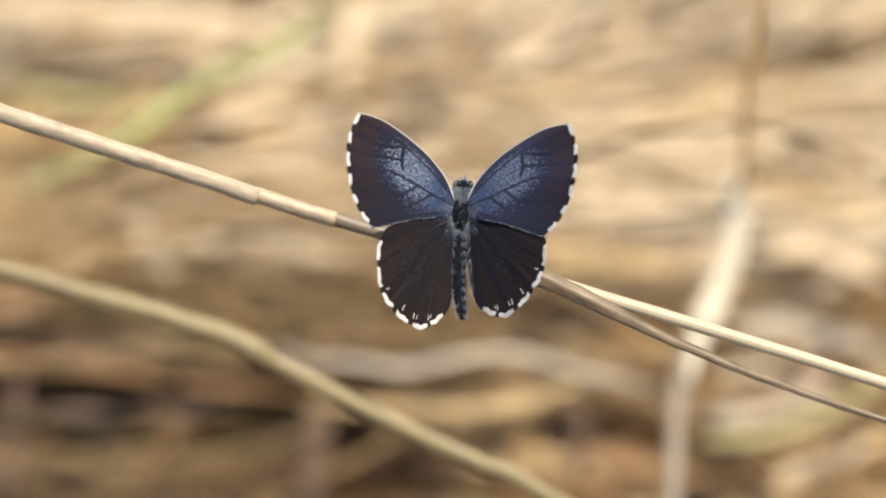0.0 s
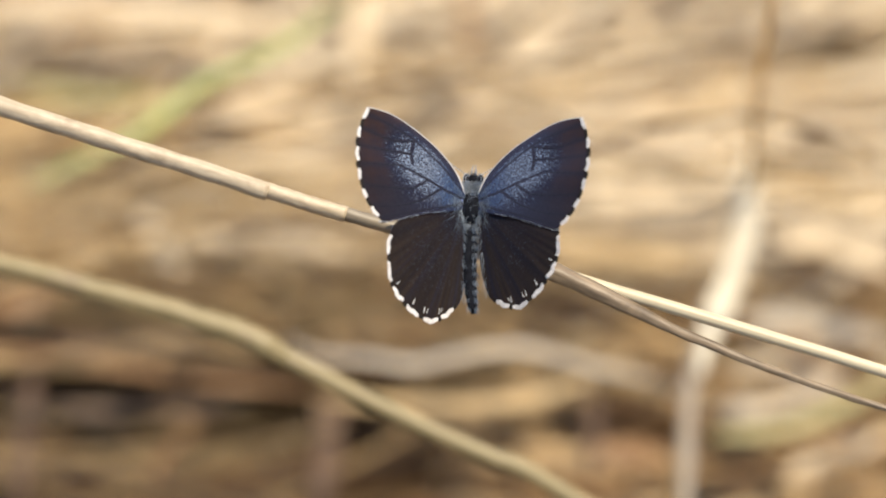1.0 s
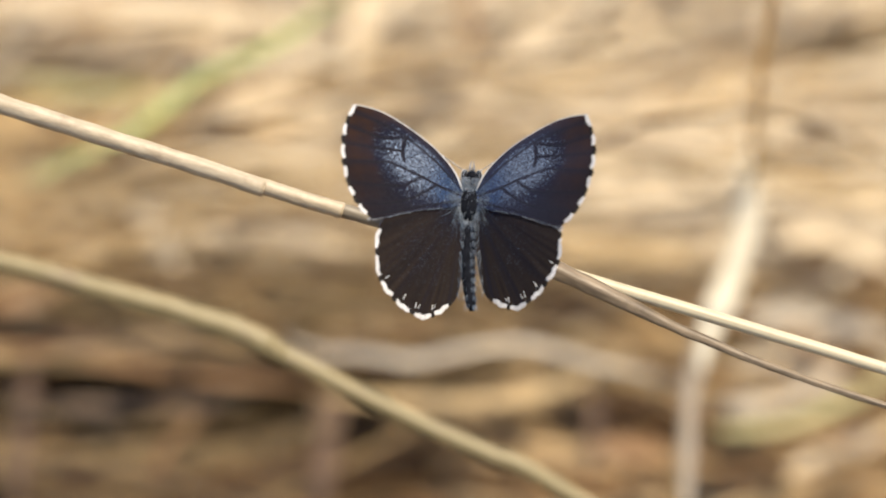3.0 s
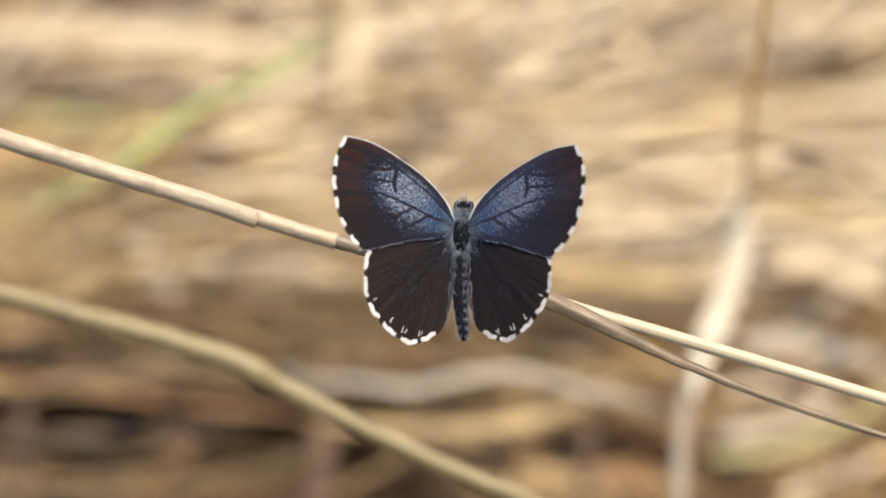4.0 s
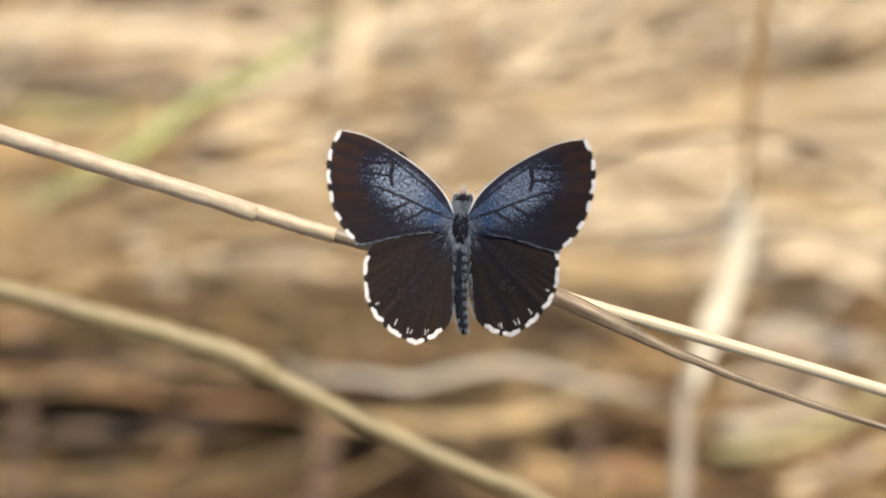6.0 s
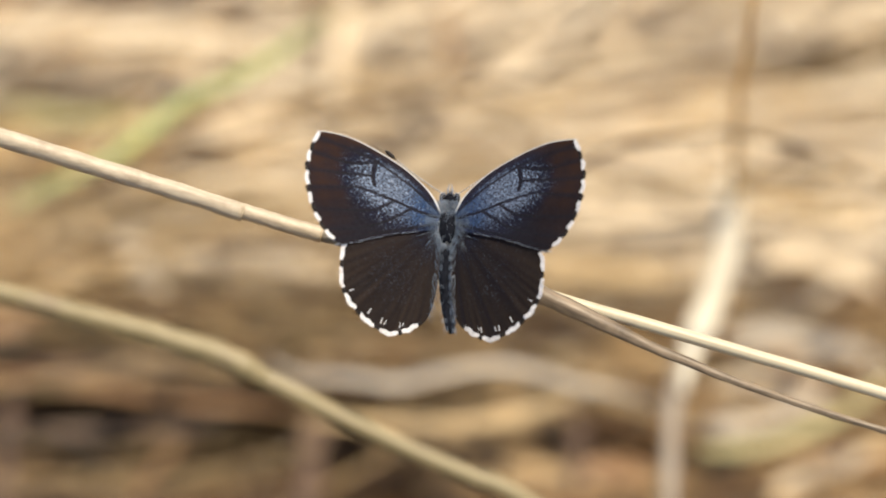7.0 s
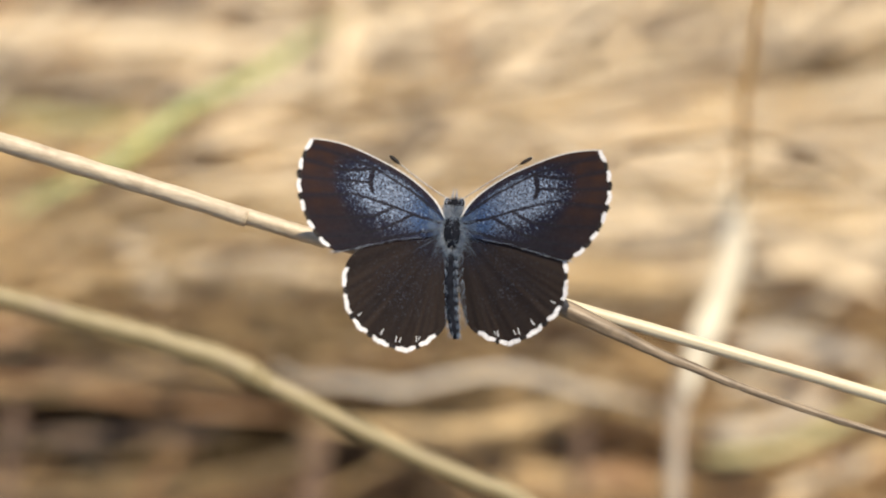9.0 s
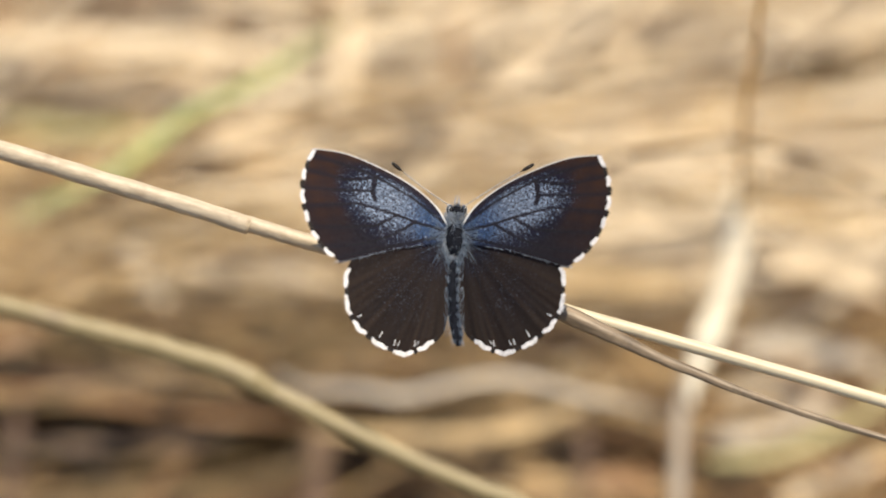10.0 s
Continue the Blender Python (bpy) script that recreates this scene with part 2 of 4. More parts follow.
def shaft(bm, points, radius, sides=10, flat=1.0, up=None, fold=0.0):
    """A tapered, capped tube along points. radius: a function of 0..1. flat: thickness against width, where up is the flat side's normal."""
    uv = bm.loops.layers.uv.verify()
    pts = [Vector(p) for p in points]
    n = len(pts)
    rings, run = [], 0.0
    side = None
    runs = []
    for i, p in enumerate(pts):
        run += (p - pts[i - 1]).length if i else 0
        runs.append(run)
        d = (pts[min(i + 1, n - 1)] - pts[max(i - 1, 0)]).normalized()
        if up is not None:
            nrm = Vector(up)
        else:
            nrm = side.cross(d) if side is not None else (Vector((0, 0, 1)) if abs(d.z) < 0.9 else Vector((0, 1, 0)))
        nrm = (nrm - d * nrm.dot(d)).normalized()
        side = d.cross(nrm)
        r = radius(i / (n - 1))
        ring = []
        for k in range(sides):
            a = 2 * math.pi * k / sides
            ring.append(bm.verts.new(p + side * (r * math.cos(a)) + nrm * (r * flat * math.sin(a) + fold * r * abs(math.cos(a)))))
        rings.append(ring)
    for i in range(n - 1):
        for k in range(sides):
            j = (k + 1) % sides
            f = bm.faces.new((rings[i][k], rings[i][j], rings[i + 1][j], rings[i + 1][k]))
            for loop, (u, v) in zip(f.loops, ((k, i), (k + 1, i), (k + 1, i + 1), (k, i + 1))):
                loop[uv].uv = (u / sides * 0.012, runs[v])
    bm.faces.new(rings[0][::-1])
    bm.faces.new(rings[-1])
    return bm


def wobble(points, amount, seed, scale=60.0):
    return [Vector(p) + amount * noise.noise_vector(Vector(p) * scale + Vector((seed, 0, 0))) for p in points]


# ---- the ground ----
def build_ground():
    bm = bmesh.new()
    axis = [-300, -60, -12, -3, *np.linspace(-0.9, 0.9, 73), 3, 12, 60, 300]
    grid = [[bm.verts.new((x, y + 0.25, 0.012 * noise.noise(Vector((x * 5, y * 5, 0))) - 0.004 if abs(x) < 2 and abs(y) < 2 else 0.0)) for x in axis] for y in axis]
    for a, b in zip(grid, grid[1:]):
        for i in range(len(axis) - 1):
            bm.faces.new((a[i], a[i + 1], b[i + 1], b[i]))
    tagged(part("ground", bm, SOIL), "dry brown soil under trampled straw", "ground", kind="structure")


build_ground()


# bare gaps standing in for shade between straws, in mm: place and size
SHADE_GAPS = [(-55, 268, 3.0), (-30, 283, 3.2), (55, 276, 3.4), (-44, 217, 2.4), (-8, 205, 3.2), (-14, 197, 4.0), (-50, 200, 5.0), (23, 194, 3.0), (-6, 184, 4.5)]


def over_shade_gap(p):
    # height slides the point along the view, so the dark soil shows
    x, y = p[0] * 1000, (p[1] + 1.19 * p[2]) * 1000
    return any((x - a) ** 2 + ((y - b) / 1.5) ** 2 < r * r for a, b, r in SHADE_GAPS)


def litter(name, count, box, high, wide, long, seed, mat, label, across=0.0, spread=0.5, wild=False, calm=1.0):
    """Fallen dry grass: bent, tapered, four-sided straws lying over one another, in one mesh."""
    rng = np.random.default_rng(seed)
    verts, faces, uvs = [], [], []
    for _ in range(count):
        x, y = rng.uniform(box[0], box[1]), rng.uniform(box[2], box[3])
        if wild:
            x, y = rng.normal(0, box[1]), 0.2 + rng.normal(0, box[1])
        z = 0.004 + high * rng.random() ** 1.6
        # neighbours lie nearly alike, as combed by wind and rain
        lay = 1.6 * noise.noise(Vector((x * 14, y * 14, seed)))
        turn = across + spread * ((lay + 0.35 * rng.normal()) if calm < 1 else rng.normal())
        rise = rng.normal(0, 0.22) * calm
        length, r = rng.uniform(*long), rng.uniform(*wide) / 2
        bend, sag = rng.normal(0, 0.9) * calm, rng.normal(-0.2, 0.7) * calm
        flat = rng.choice([0.3, 0.5, 0.95])
        start = len(verts)
        seg = 7
        roll = rng.uniform(0, 3.14)
        if wild and abs(x) < 0.13 + length / 2 and 0.06 < y < 0.38:
            continue
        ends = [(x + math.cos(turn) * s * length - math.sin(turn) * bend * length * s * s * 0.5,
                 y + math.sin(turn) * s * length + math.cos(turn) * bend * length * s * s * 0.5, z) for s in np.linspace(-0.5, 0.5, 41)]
        if not wild and any(over_shade_gap(p) for p in ends):
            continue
        for i in range(seg):
            s = i / (seg - 1) - 0.5
            a = turn + bend * s
            p = np.array([x + math.cos(turn) * s * length - math.sin(turn) * bend * length * s * s * 0.5,
                          y + math.sin(turn) * s * length + math.cos(turn) * bend * length * s * s * 0.5,
                          max(0.002, z + rise * s * length + sag * length * (s * s - 0.1) * 0.3)])
            side = np.array([-math.sin(a), math.cos(a), 0.0])
            w = r * (1.0 - 0.75 * max(0, s + 0.1) * 1.6)
            up = np.array([0, 0, 1.0])
            e1 = side * math.cos(roll) + up * math.sin(roll)
            e2 = -side * math.sin(roll) + up * math.cos(roll)
            for q in (e1, e2 * flat, -e1, -e2 * flat):
                verts.append(tuple(p + q * w))
        for i in range(seg - 1):
            for k in range(4):
                j = (k + 1) % 4
                faces.append((start + 4 * i + k, start + 4 * i + j, start + 4 * i + 4 + j, start + 4 * i + 4 + k))
                v0, v1 = i * length / 6, (i + 1) * length / 6
                uvs += [(k * 0.003, v0), (k * 0.003 + 0.003, v0), (k * 0.003 + 0.003, v1), (k * 0.003, v1)]
        for cap in ((3, 2, 1, 0), tuple(4 * seg - 4 + k for k in range(4))):
            faces.append(tuple(start + c for c in cap))
            uvs += [(0, 0)] * 4
    me = bpy.data.meshes.new(name)
    me.from_pydata(verts, [], faces)
    me.uv_layers.new(name="UVMap").data.foreach_set("uv", np.array(uvs, float).ravel())
    me.materials.append(mat)
    me.polygons.foreach_set("use_smooth", [True] * len(me.polygons))
    return tagged(new(name, me), label, "dry grass", kind="stuff")


litter("straw_litter", 8000, (-0.17, 0.17, 0.204, 0.40), 0.005, (0.0016, 0.0036), (0.04, 0.11), 2, THATCH,
       "matted tan dead grass covering the soil", 0.0, 0.45, calm=0.22)
litter("straw_litter", 3000, (0.022, 0.17, 0.10, 0.225), 0.005, (0.0016, 0.0036), (0.03, 0.08), 12, THATCH,
       "matted tan dead grass covering the soil", 0.0, 0.5, calm=0.22)
litter("straw_litter", 2600, (-0.17, 0.17, 0.228, 0.44), 0.012, (0.0010, 0.0028), (0.05, 0.15), 3, LITTER,
       "bleached straw and dead grass blades lying in a tangled mat", 0.05, 0.32, calm=0.22)
litter("straw_litter", 600, (0.034, 0.18, 0.09, 0.238), 0.011, (0.0010, 0.0030), (0.04, 0.12), 6, LITTER,
       "bleached straw and dead grass blades lying in a tangled mat", 0.05, 0.35, calm=0.22)
litter("straw_litter", 1100, (-0.17, 0.05, 0.09, 0.206), 0.014, (0.0008, 0.0022), (0.05, 0.15), 4, SHADED_BROWN_LITTER,
       "brown straw lying thinly over dark soil, shade put into its colour", 0.0, 0.4, calm=0.22)
litter("straw_litter", 420, (-0.15, 0.15, 0.255, 0.37), 0.018, (0.0008, 0.0024), (0.06, 0.16), 10, PALE,
       "nearly white bleached straws on top of the mat", 0.25, 0.6, calm=0.22)
litter("straw_litter", 800, (-0.015, 0.12, 0.236, 0.35), 0.016, (0.0010, 0.0026), (0.05, 0.14), 15, PALE,
       "nearly white bleached straws on top of the mat", 0.55, 0.8, calm=0.22)
litter("straw_litter", 140, (-0.03, 0.07, 0.250, 0.31), 0.016, (0.0010, 0.0026), (0.04, 0.11), 25, PALE,
       "nearly white bleached straws on top of the mat", 0.1, 0.9, calm=0.22)
litter("straw_litter", 280, (-0.15, -0.015, 0.245, 0.36), 0.014, (0.0010, 0.0026), (0.04, 0.12), 14, RUST,
       "rust-brown dead grass blades among the bleached straw", 0.0, 0.35, calm=0.22)
litter("straw_litter", 120, (-0.15, 0.0, 0.185, 0.245), 0.010, (0.0010, 0.0026), (0.04, 0.12), 24, RUST,
       "rust-brown dead grass blades among the bleached straw", -0.05, 0.35, calm=0.22)
litter("straw_litter", 70, (-0.062, -0.036, 0.266, 0.288), 0.020, (0.0010, 0.0026), (0.02, 0.045), 26, RUST,
       "rust-brown dead grass blades among the bleached straw", 0.0, 0.4, calm=0.22)
litter("straw_litter", 260, (-0.14, -0.01, 0.225, 0.33), 0.015, (0.0010, 0.0026), (0.04, 0.12), 30, TAN,
       "tan dead grass blades among the bleached straw", 0.05, 0.5, calm=0.22)
litter("straw_litter", 190, (-0.12, 0.035, 0.150, 0.212), 0.030, (0.0005, 0.0013), (0.05, 0.14), 31, TAN,
       "thin tan straws lying over the brown litter", -0.03, 0.5, calm=0.4)
litter("straw_litter", 210, (-0.035, 0.10, 0.150, 0.212), 0.012, (0.0010, 0.0026), (0.03, 0.10), 32, RUST,
       "rust-brown dead grass blades among the bleached straw", 0.0, 0.6, calm=0.3)
litter("straw_litter", 230, (-0.01, 0.08, 0.212, 0.246), 0.014, (0.0010, 0.0026), (0.04, 0.12), 33, PALE,
       "nearly white bleached straws on top of the mat", 0.05, 0.5, calm=0.22)
litter("straw_litter", 60, (-0.12, 0.12, 0.20, 0.34), 0.045, (0.0006, 0.0014), (0.07, 0.17), 8, LITTER,
       "thin loose straws propped up on the mat of dead grass", 0.15, 0.4)
litter("straw_litter", 46, (-0.12, 0.12, 0.18, 0.34), 0.06, (0.0005, 0.0011), (0.08, 0.18), 16, PALE,
       "thin pale straws standing off the mat of dead grass", 0.08, 0.3)
litter("straw_litter", 40, (-0.12, 0.06, 0.15, 0.30), 0.07, (0.0005, 0.0010), (0.06, 0.15), 17, TAN,
       "thin tan straws standing off the mat of dead grass", -0.05, 0.25)
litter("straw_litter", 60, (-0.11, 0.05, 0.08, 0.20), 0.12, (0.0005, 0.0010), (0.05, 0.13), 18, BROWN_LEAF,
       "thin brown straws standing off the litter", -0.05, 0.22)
litter("straw_litter", 70, (-0.11, 0.05, 0.10, 0.19), 0.055, (0.0005, 0.0010), (0.05, 0.13), 29, TAN,
       "thin tan straws standing off the litter", -0.05, 0.22)
litter("straw_litter", 10500, (-0.6, 0.6, 0, 0), 0.04, (0.002, 0.006), (0.08, 0.3), 5, LITTER,
       "bleached straw and dead grass scattered over the soil around", 0.0, 0.9, True)


# ---- stems and leaves behind the perch ----
def thing(name, at, label, category):
    ob = tagged(new(name), label, category)
    ob.empty_display_size, ob.location = 0.01, at
    return ob


def place(name, bm, mat, parent, label, category):
    """A mesh built in the world's place, as a thing or as a part of one."""
    ob = part(name, bm, mat, parent, label)
    if parent:
        ob.location = -parent.location
    else:
        tagged(ob, category=category)
    return ob


def leaf(points, width, mat, label, parent=None, flat=0.16, n=36, taper=(0.5, 0.25), seed=0.0, fold=0.25):
    """A dry grass blade: lens-shaped across, folded along its middle, tapered at both ends."""
    bm = bmesh.new()
    pts = wobble([SITE @ Vector(p) for p in spline(points, n) / 1000], 0.0008, seed, 45.0)

    def radius(s):
        return width / 2000 * min(1.0, taper[0] + 5 * s) * min(1.0, taper[1] + 3.0 * (1 - s)) * (1 + 0.10 * math.sin(17 * s + seed))

    face = SITE.to_3x3() @ Vector((0.15, 0.55, 0.8))
    shaft(bm, pts, radius, 10, flat, face, fold)
    blade = place("leaf" if parent else "straw", bm, mat, parent, label, "dry grass")
    bm = bmesh.new()
    shaft(bm, [p + face * radius(i / (n - 1)) * flat * 0.9 for i, p in enumerate(pts)], lambda s: radius(s) * 0.13, 6)
    part("midrib", bm, mat, blade, "raised midrib")
    if not parent:
        tagged(blade, group="loose dry leaves")
    return blade


def stem(points, width, mat, label, parent, n=60, ends=(1.0, 0.9), knots=(), name="stem", seed=0.0):
    """A hollow straw: round, slightly crooked, with a ring of its own at each knot."""
    bm = bmesh.new()
    pts = wobble([SITE @ Vector(p) for p in spline(points, n) / 1000], 0.00006, seed, 200.0)

    def radius(s):
        return width / 2000 * (ends[0] + (ends[1] - ends[0]) * s) * (1 + 0.03 * math.sin(60 * s))

    shaft(bm, pts, radius, 14)
    place(name, bm, mat, parent, label, "")
    for k in knots:
        bm = bmesh.new()
        i = int(k * (n - 1))
        line = spline(pts[i - 1:i + 2], 9)
        shaft(bm, [Vector(p) for p in line], lambda s: radius(k) * (1.02 + 0.24 * math.sin(math.pi * s)), 14)
        place("knot", bm, mat, parent, "swollen knot of the stem", "")


leaf([(-50.3, 4.1, -188), (-45.0, 7.5, -192), (-38.7, 10.7, -196), (-35.7, 12.9, -199), (-31.1, 16.8, -204), (-24.9, 19.5, -207), (-19.4, 22.5, -211), (-14.5, 26.2, -216), (-9.7, 29.4, -220)],
     1.5, GREEN, "fading green grass blade leaning over the straw", seed=1.0, taper=(0.1, 0.1))

# the upright plant with its bleached leaves
plant = thing("grass_plant", (0.030, 0.14, 0.0), "dry grass plant with bleached leaves growing through straw", "grass")
stem([(30.6, -46.4, -265), (29.0, -39.3, -211), (27.9, -33.5, -175), (27.7, -29.7, -164), (28.4, -23.9, -169), (29.1, -20.0, -172), (30.4, -14.4, -177), (32.5, -10.1, -180), (35.2, -2.7, -187), (36.7, 2.8, -191), (36.8, 7.5, -176), (36.2, 11.9, -160), (35.8, 15.6, -146), (35.7, 18.5, -134), (35.7, 21.3, -122), (35.4, 26.2, -101), (34.8, 30.8, -82), (34.2, 34.7, -66)],
     1.6, STALK, "yellowish olive dry stem", plant, n=80, ends=(1.2, 0.45))
leaf([(37.2, 9.6, -189), (36.6, 4.8, -185), (36.3, 0.7, -182), (35.6, -2.6, -179), (34.2, -6.7, -175), (32.3, -10.6, -172), (31.0, -14.3, -169), (30.3, -17.2, -167)],
     3.3, SHEATH, "bleached leaf sheath wrapped round the stem", plant, flat=0.4, seed=2.0, taper=(0.2, 0.3), n=60)
leaf([(30.9, -12.0, -172), (29.8, -16.6, -169), (29.2, -19.8, -166), (28.7, -23.7, -163), (28.3, -29.5, -158), (28.0, -33.3, -155)],
     1.9, FOOT, "grey-brown leaf sheath at the foot of the stem", plant, flat=0.4, seed=2.5, taper=(0.5, 0.6), n=40)
leaf([(36.6, 9.0, -192), (36.9, 4.2, -188), (36.5, 0.1, -184), (35.2, -4.7, -180), (33.2, -9.4, -176), (31.4, -14.6, -172)],
     1.0, BEIGE, "narrow bleached leaf along the stem", plant, seed=3.0)
leaf([(36.9, 6.2, -191), (38.5, 9.6, -186), (42.1, 11.5, -188), (45.8, 11.0, -200), (50.6, 8.0, -215), (56.8, 4.3, -235), (64.4, -0.7, -257)],
     2.2, SAND, "pale tan leaf drooping from the stem", plant, seed=4.0)
leaf([(35.0, 6.6, -190), (31.5, 8.6, -197), (26.0, 8.2, -218), (18.8, 7.7, -246), (11.1, 7.3, -276)],
     1.7, SAND, "narrow pale tan leaf bent away from the stem", plant, seed=4.5, taper=(0.5, 0.05))

# loose dry blades lying over the mat
leaf([(-65.3, 29.3, -293), (-60.7, 29.5, -293), (-51.4, 29.9, -294), (-42.8, 28.5, -292), (-33.5, 28.3, -292), (-25.8, 26.7, -290), (-19.5, 24.3, -287)],
     3.9, SAND, "pale tan dry leaf arched over the straw", seed=20.0, taper=(0.2, 0.2))
leaf([(-53.4, 23.1, -301), (-45.5, 21.5, -299), (-39.3, 21.5, -299), (-32.3, 22.9, -301)],
     2.9, ORANGE, "orange-brown dry leaf lying in the straw", seed=21.0, taper=(0.2, 0.2))
leaf([(-59.7, 18.4, -290), (-50.3, 17.2, -288), (-42.6, 16.8, -288), (-34.9, 16.4, -287)],
     2.3, YELLOW, "yellowish dry grass blade lying across the straw", seed=22.0, taper=(0.2, 0.2))
leaf([(-11.1, 40.0, -321), (-11.5, 30.0, -310), (-12.3, 22.7, -301), (-13.3, 17.5, -295)],
     3.3, SAND, "pale tan dry leaf lying in the straw", seed=23.0, taper=(0.2, 0.2))
leaf([(-3.4, 40.6, -335), (-2.7, 30.5, -323), (-1.1, 23.0, -314), (1.6, 16.2, -306)],
     2.9, SAND, "yellowish dry leaf lying in the straw", seed=24.0, taper=(0.2, 0.2))
leaf([(2.6, 32.7, -297), (3.2, 28.7, -292), (3.7, 23.1, -286)],
     1.8, ORANGE, "orange-brown dry grass blade standing in the straw", seed=25.0, taper=(0.2, 0.2))
leaf([(23.5, 42.1, -333), (17.3, 32.9, -322), (11.6, 25.4, -313), (6.7, 18.5, -305)],
     3.1, SAND, "pale tan dry leaf slanting over the straw", seed=26.0, taper=(0.2, 0.2))
leaf([(32.8, 40.4, -331), (27.5, 29.5, -318), (25.6, 23.0, -311), (19.2, 16.3, -303)],
     2.9, SAND, "pale tan dry leaf slanting over the straw", seed=27.0, taper=(0.2, 0.2))
leaf([(29.1, 14.0, -269), (35.9, 16.1, -271), (41.8, 19.3, -275)],
     1.4, TAN, "tan dry grass blade lying across the straw", seed=28.0, taper=(0.2, 0.2))
leaf([(16.9, 7.9, -265), (25.2, 8.9, -266), (35.0, 10.0, -267)],
     2.6, SAND, "pale tan dry grass blade lying across the straw", seed=30.0, taper=(0.2, 0.2))
leaf([(15.5, 2.8, -268), (25.3, 2.9, -268), (35.1, 3.2, -268)],
     2.9, SAND, "pinkish tan dry leaf lying across the straw", seed=31.0, taper=(0.2, 0.2))
leaf([(12.4, -4.4, -259), (22.8, -4.2, -259), (33.2, -4.8, -259)],
     3.2, TAN, "tan dry leaf lying across the straw", seed=32.0, taper=(0.2, 0.2))
leaf([(42.9, 5.8, -274), (50.4, 4.2, -273), (61.6, 2.9, -271)],
     2.8, TAN, "tan dry grass blade lying across the straw", seed=33.0, taper=(0.2, 0.2))
leaf([(42.4, -3.3, -264), (49.9, -2.2, -265), (60.8, -6.6, -260)],
     3.1, SAND, "pale tan dry grass blade lying across the straw", seed=34.0, taper=(0.2, 0.2))
leaf([(38.3, -12.2, -256), (47.2, -12.7, -256), (61.7, -16.3, -251)],
     3.1, BEIGE, "greyish dry leaf lying across the straw", seed=35.0, taper=(0.2, 0.2))
leaf([(37.2, -18.7, -248), (45.4, -17.6, -250), (51.3, -16.5, -251)],
     2.0, SAND, "pale tan dry leaf lying across the straw", seed=36.0, taper=(0.2, 0.2))
leaf([(34.6, -24.4, -235), (40.3, -23.5, -236), (45.5, -21.9, -238), (51.5, -18.8, -242)],
     3.3, BEIGE, "cream dry leaf curled over the straw", seed=37.0, taper=(0.2, 0.2))
leaf([(33.3, -26.5, -224), (39.0, -26.2, -224), (44.0, -25.3, -225), (48.4, -23.7, -227), (53.7, -21.1, -230), (60.5, -16.6, -235)],
     1.8, YELLOW, "yellow-green dry grass blade curved over the straw", seed=38.0, taper=(0.2, 0.2))
leaf([(43.9, -32.1, -235), (49.8, -30.1, -238), (58.0, -27.3, -241)],
     2.5, SAND, "pinkish tan dry leaf lying across the straw", seed=39.0, taper=(0.2, 0.2))
leaf([(-19.8, -13.9, -204), (-15.6, -16.1, -202), (-9.3, -16.5, -201), (-4.4, -17.5, -200), (1.1, -16.6, -201), (6.0, -15.5, -202), (10.9, -15.2, -203), (15.0, -16.1, -202), (19.1, -17.3, -200), (24.7, -18.4, -199), (30.8, -20.6, -196)],
     1.35, GREY_LEAF, "greyish curled dry leaf lying across the straw", seed=40.0, taper=(0.2, 0.2))
leaf([(-17.4, -22.0, -223), (-6.0, -22.5, -222), (4.7, -22.4, -222), (11.8, -21.3, -223), (18.3, -19.4, -226), (23.4, -16.5, -229)],
     1.8, TAN, "tan dry grass blade lying across the straw", seed=41.0, taper=(0.2, 0.2))
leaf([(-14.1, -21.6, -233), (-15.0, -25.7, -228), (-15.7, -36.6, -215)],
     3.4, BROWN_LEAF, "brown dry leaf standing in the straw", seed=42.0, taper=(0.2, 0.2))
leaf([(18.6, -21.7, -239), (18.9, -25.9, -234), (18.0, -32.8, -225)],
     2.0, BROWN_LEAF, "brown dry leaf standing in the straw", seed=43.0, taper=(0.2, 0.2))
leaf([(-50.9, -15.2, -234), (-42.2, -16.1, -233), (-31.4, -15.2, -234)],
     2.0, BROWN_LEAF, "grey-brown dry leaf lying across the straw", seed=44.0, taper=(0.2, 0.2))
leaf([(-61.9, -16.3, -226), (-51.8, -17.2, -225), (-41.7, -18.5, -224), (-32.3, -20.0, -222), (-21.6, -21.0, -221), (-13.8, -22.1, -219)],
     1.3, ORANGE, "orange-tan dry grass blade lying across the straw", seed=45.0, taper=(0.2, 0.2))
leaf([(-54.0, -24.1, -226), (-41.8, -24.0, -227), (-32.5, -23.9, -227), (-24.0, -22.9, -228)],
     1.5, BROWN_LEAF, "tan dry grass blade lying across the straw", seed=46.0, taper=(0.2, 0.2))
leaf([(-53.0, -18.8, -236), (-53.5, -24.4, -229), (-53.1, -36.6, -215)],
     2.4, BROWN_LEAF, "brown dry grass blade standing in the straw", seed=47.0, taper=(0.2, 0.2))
leaf([(-37.1, -32.5, -216), (-33.8, -27.7, -222), (-29.7, -23.2, -227)],
     0.8, ORANGE, "orange-brown dry grass blade leaning in the straw", seed=48.0, taper=(0.2, 0.2))
leaf([(-39.4, 1.6, -249), (-37.6, -1.2, -246), (-35.8, -3.6, -242), (-34.0, -6.0, -240)],
     2.7, SAND, "bleached leaf slanting over the straw", seed=49.0, taper=(0.2, 0.2))
leaf([(-33.8, -1.6, -259), (-22.6, -1.9, -259), (-10.7, -4.5, -256)],
     3.1, SAND, "pale tan dry grass blade lying across the straw", seed=50.0, taper=(0.2, 0.2))
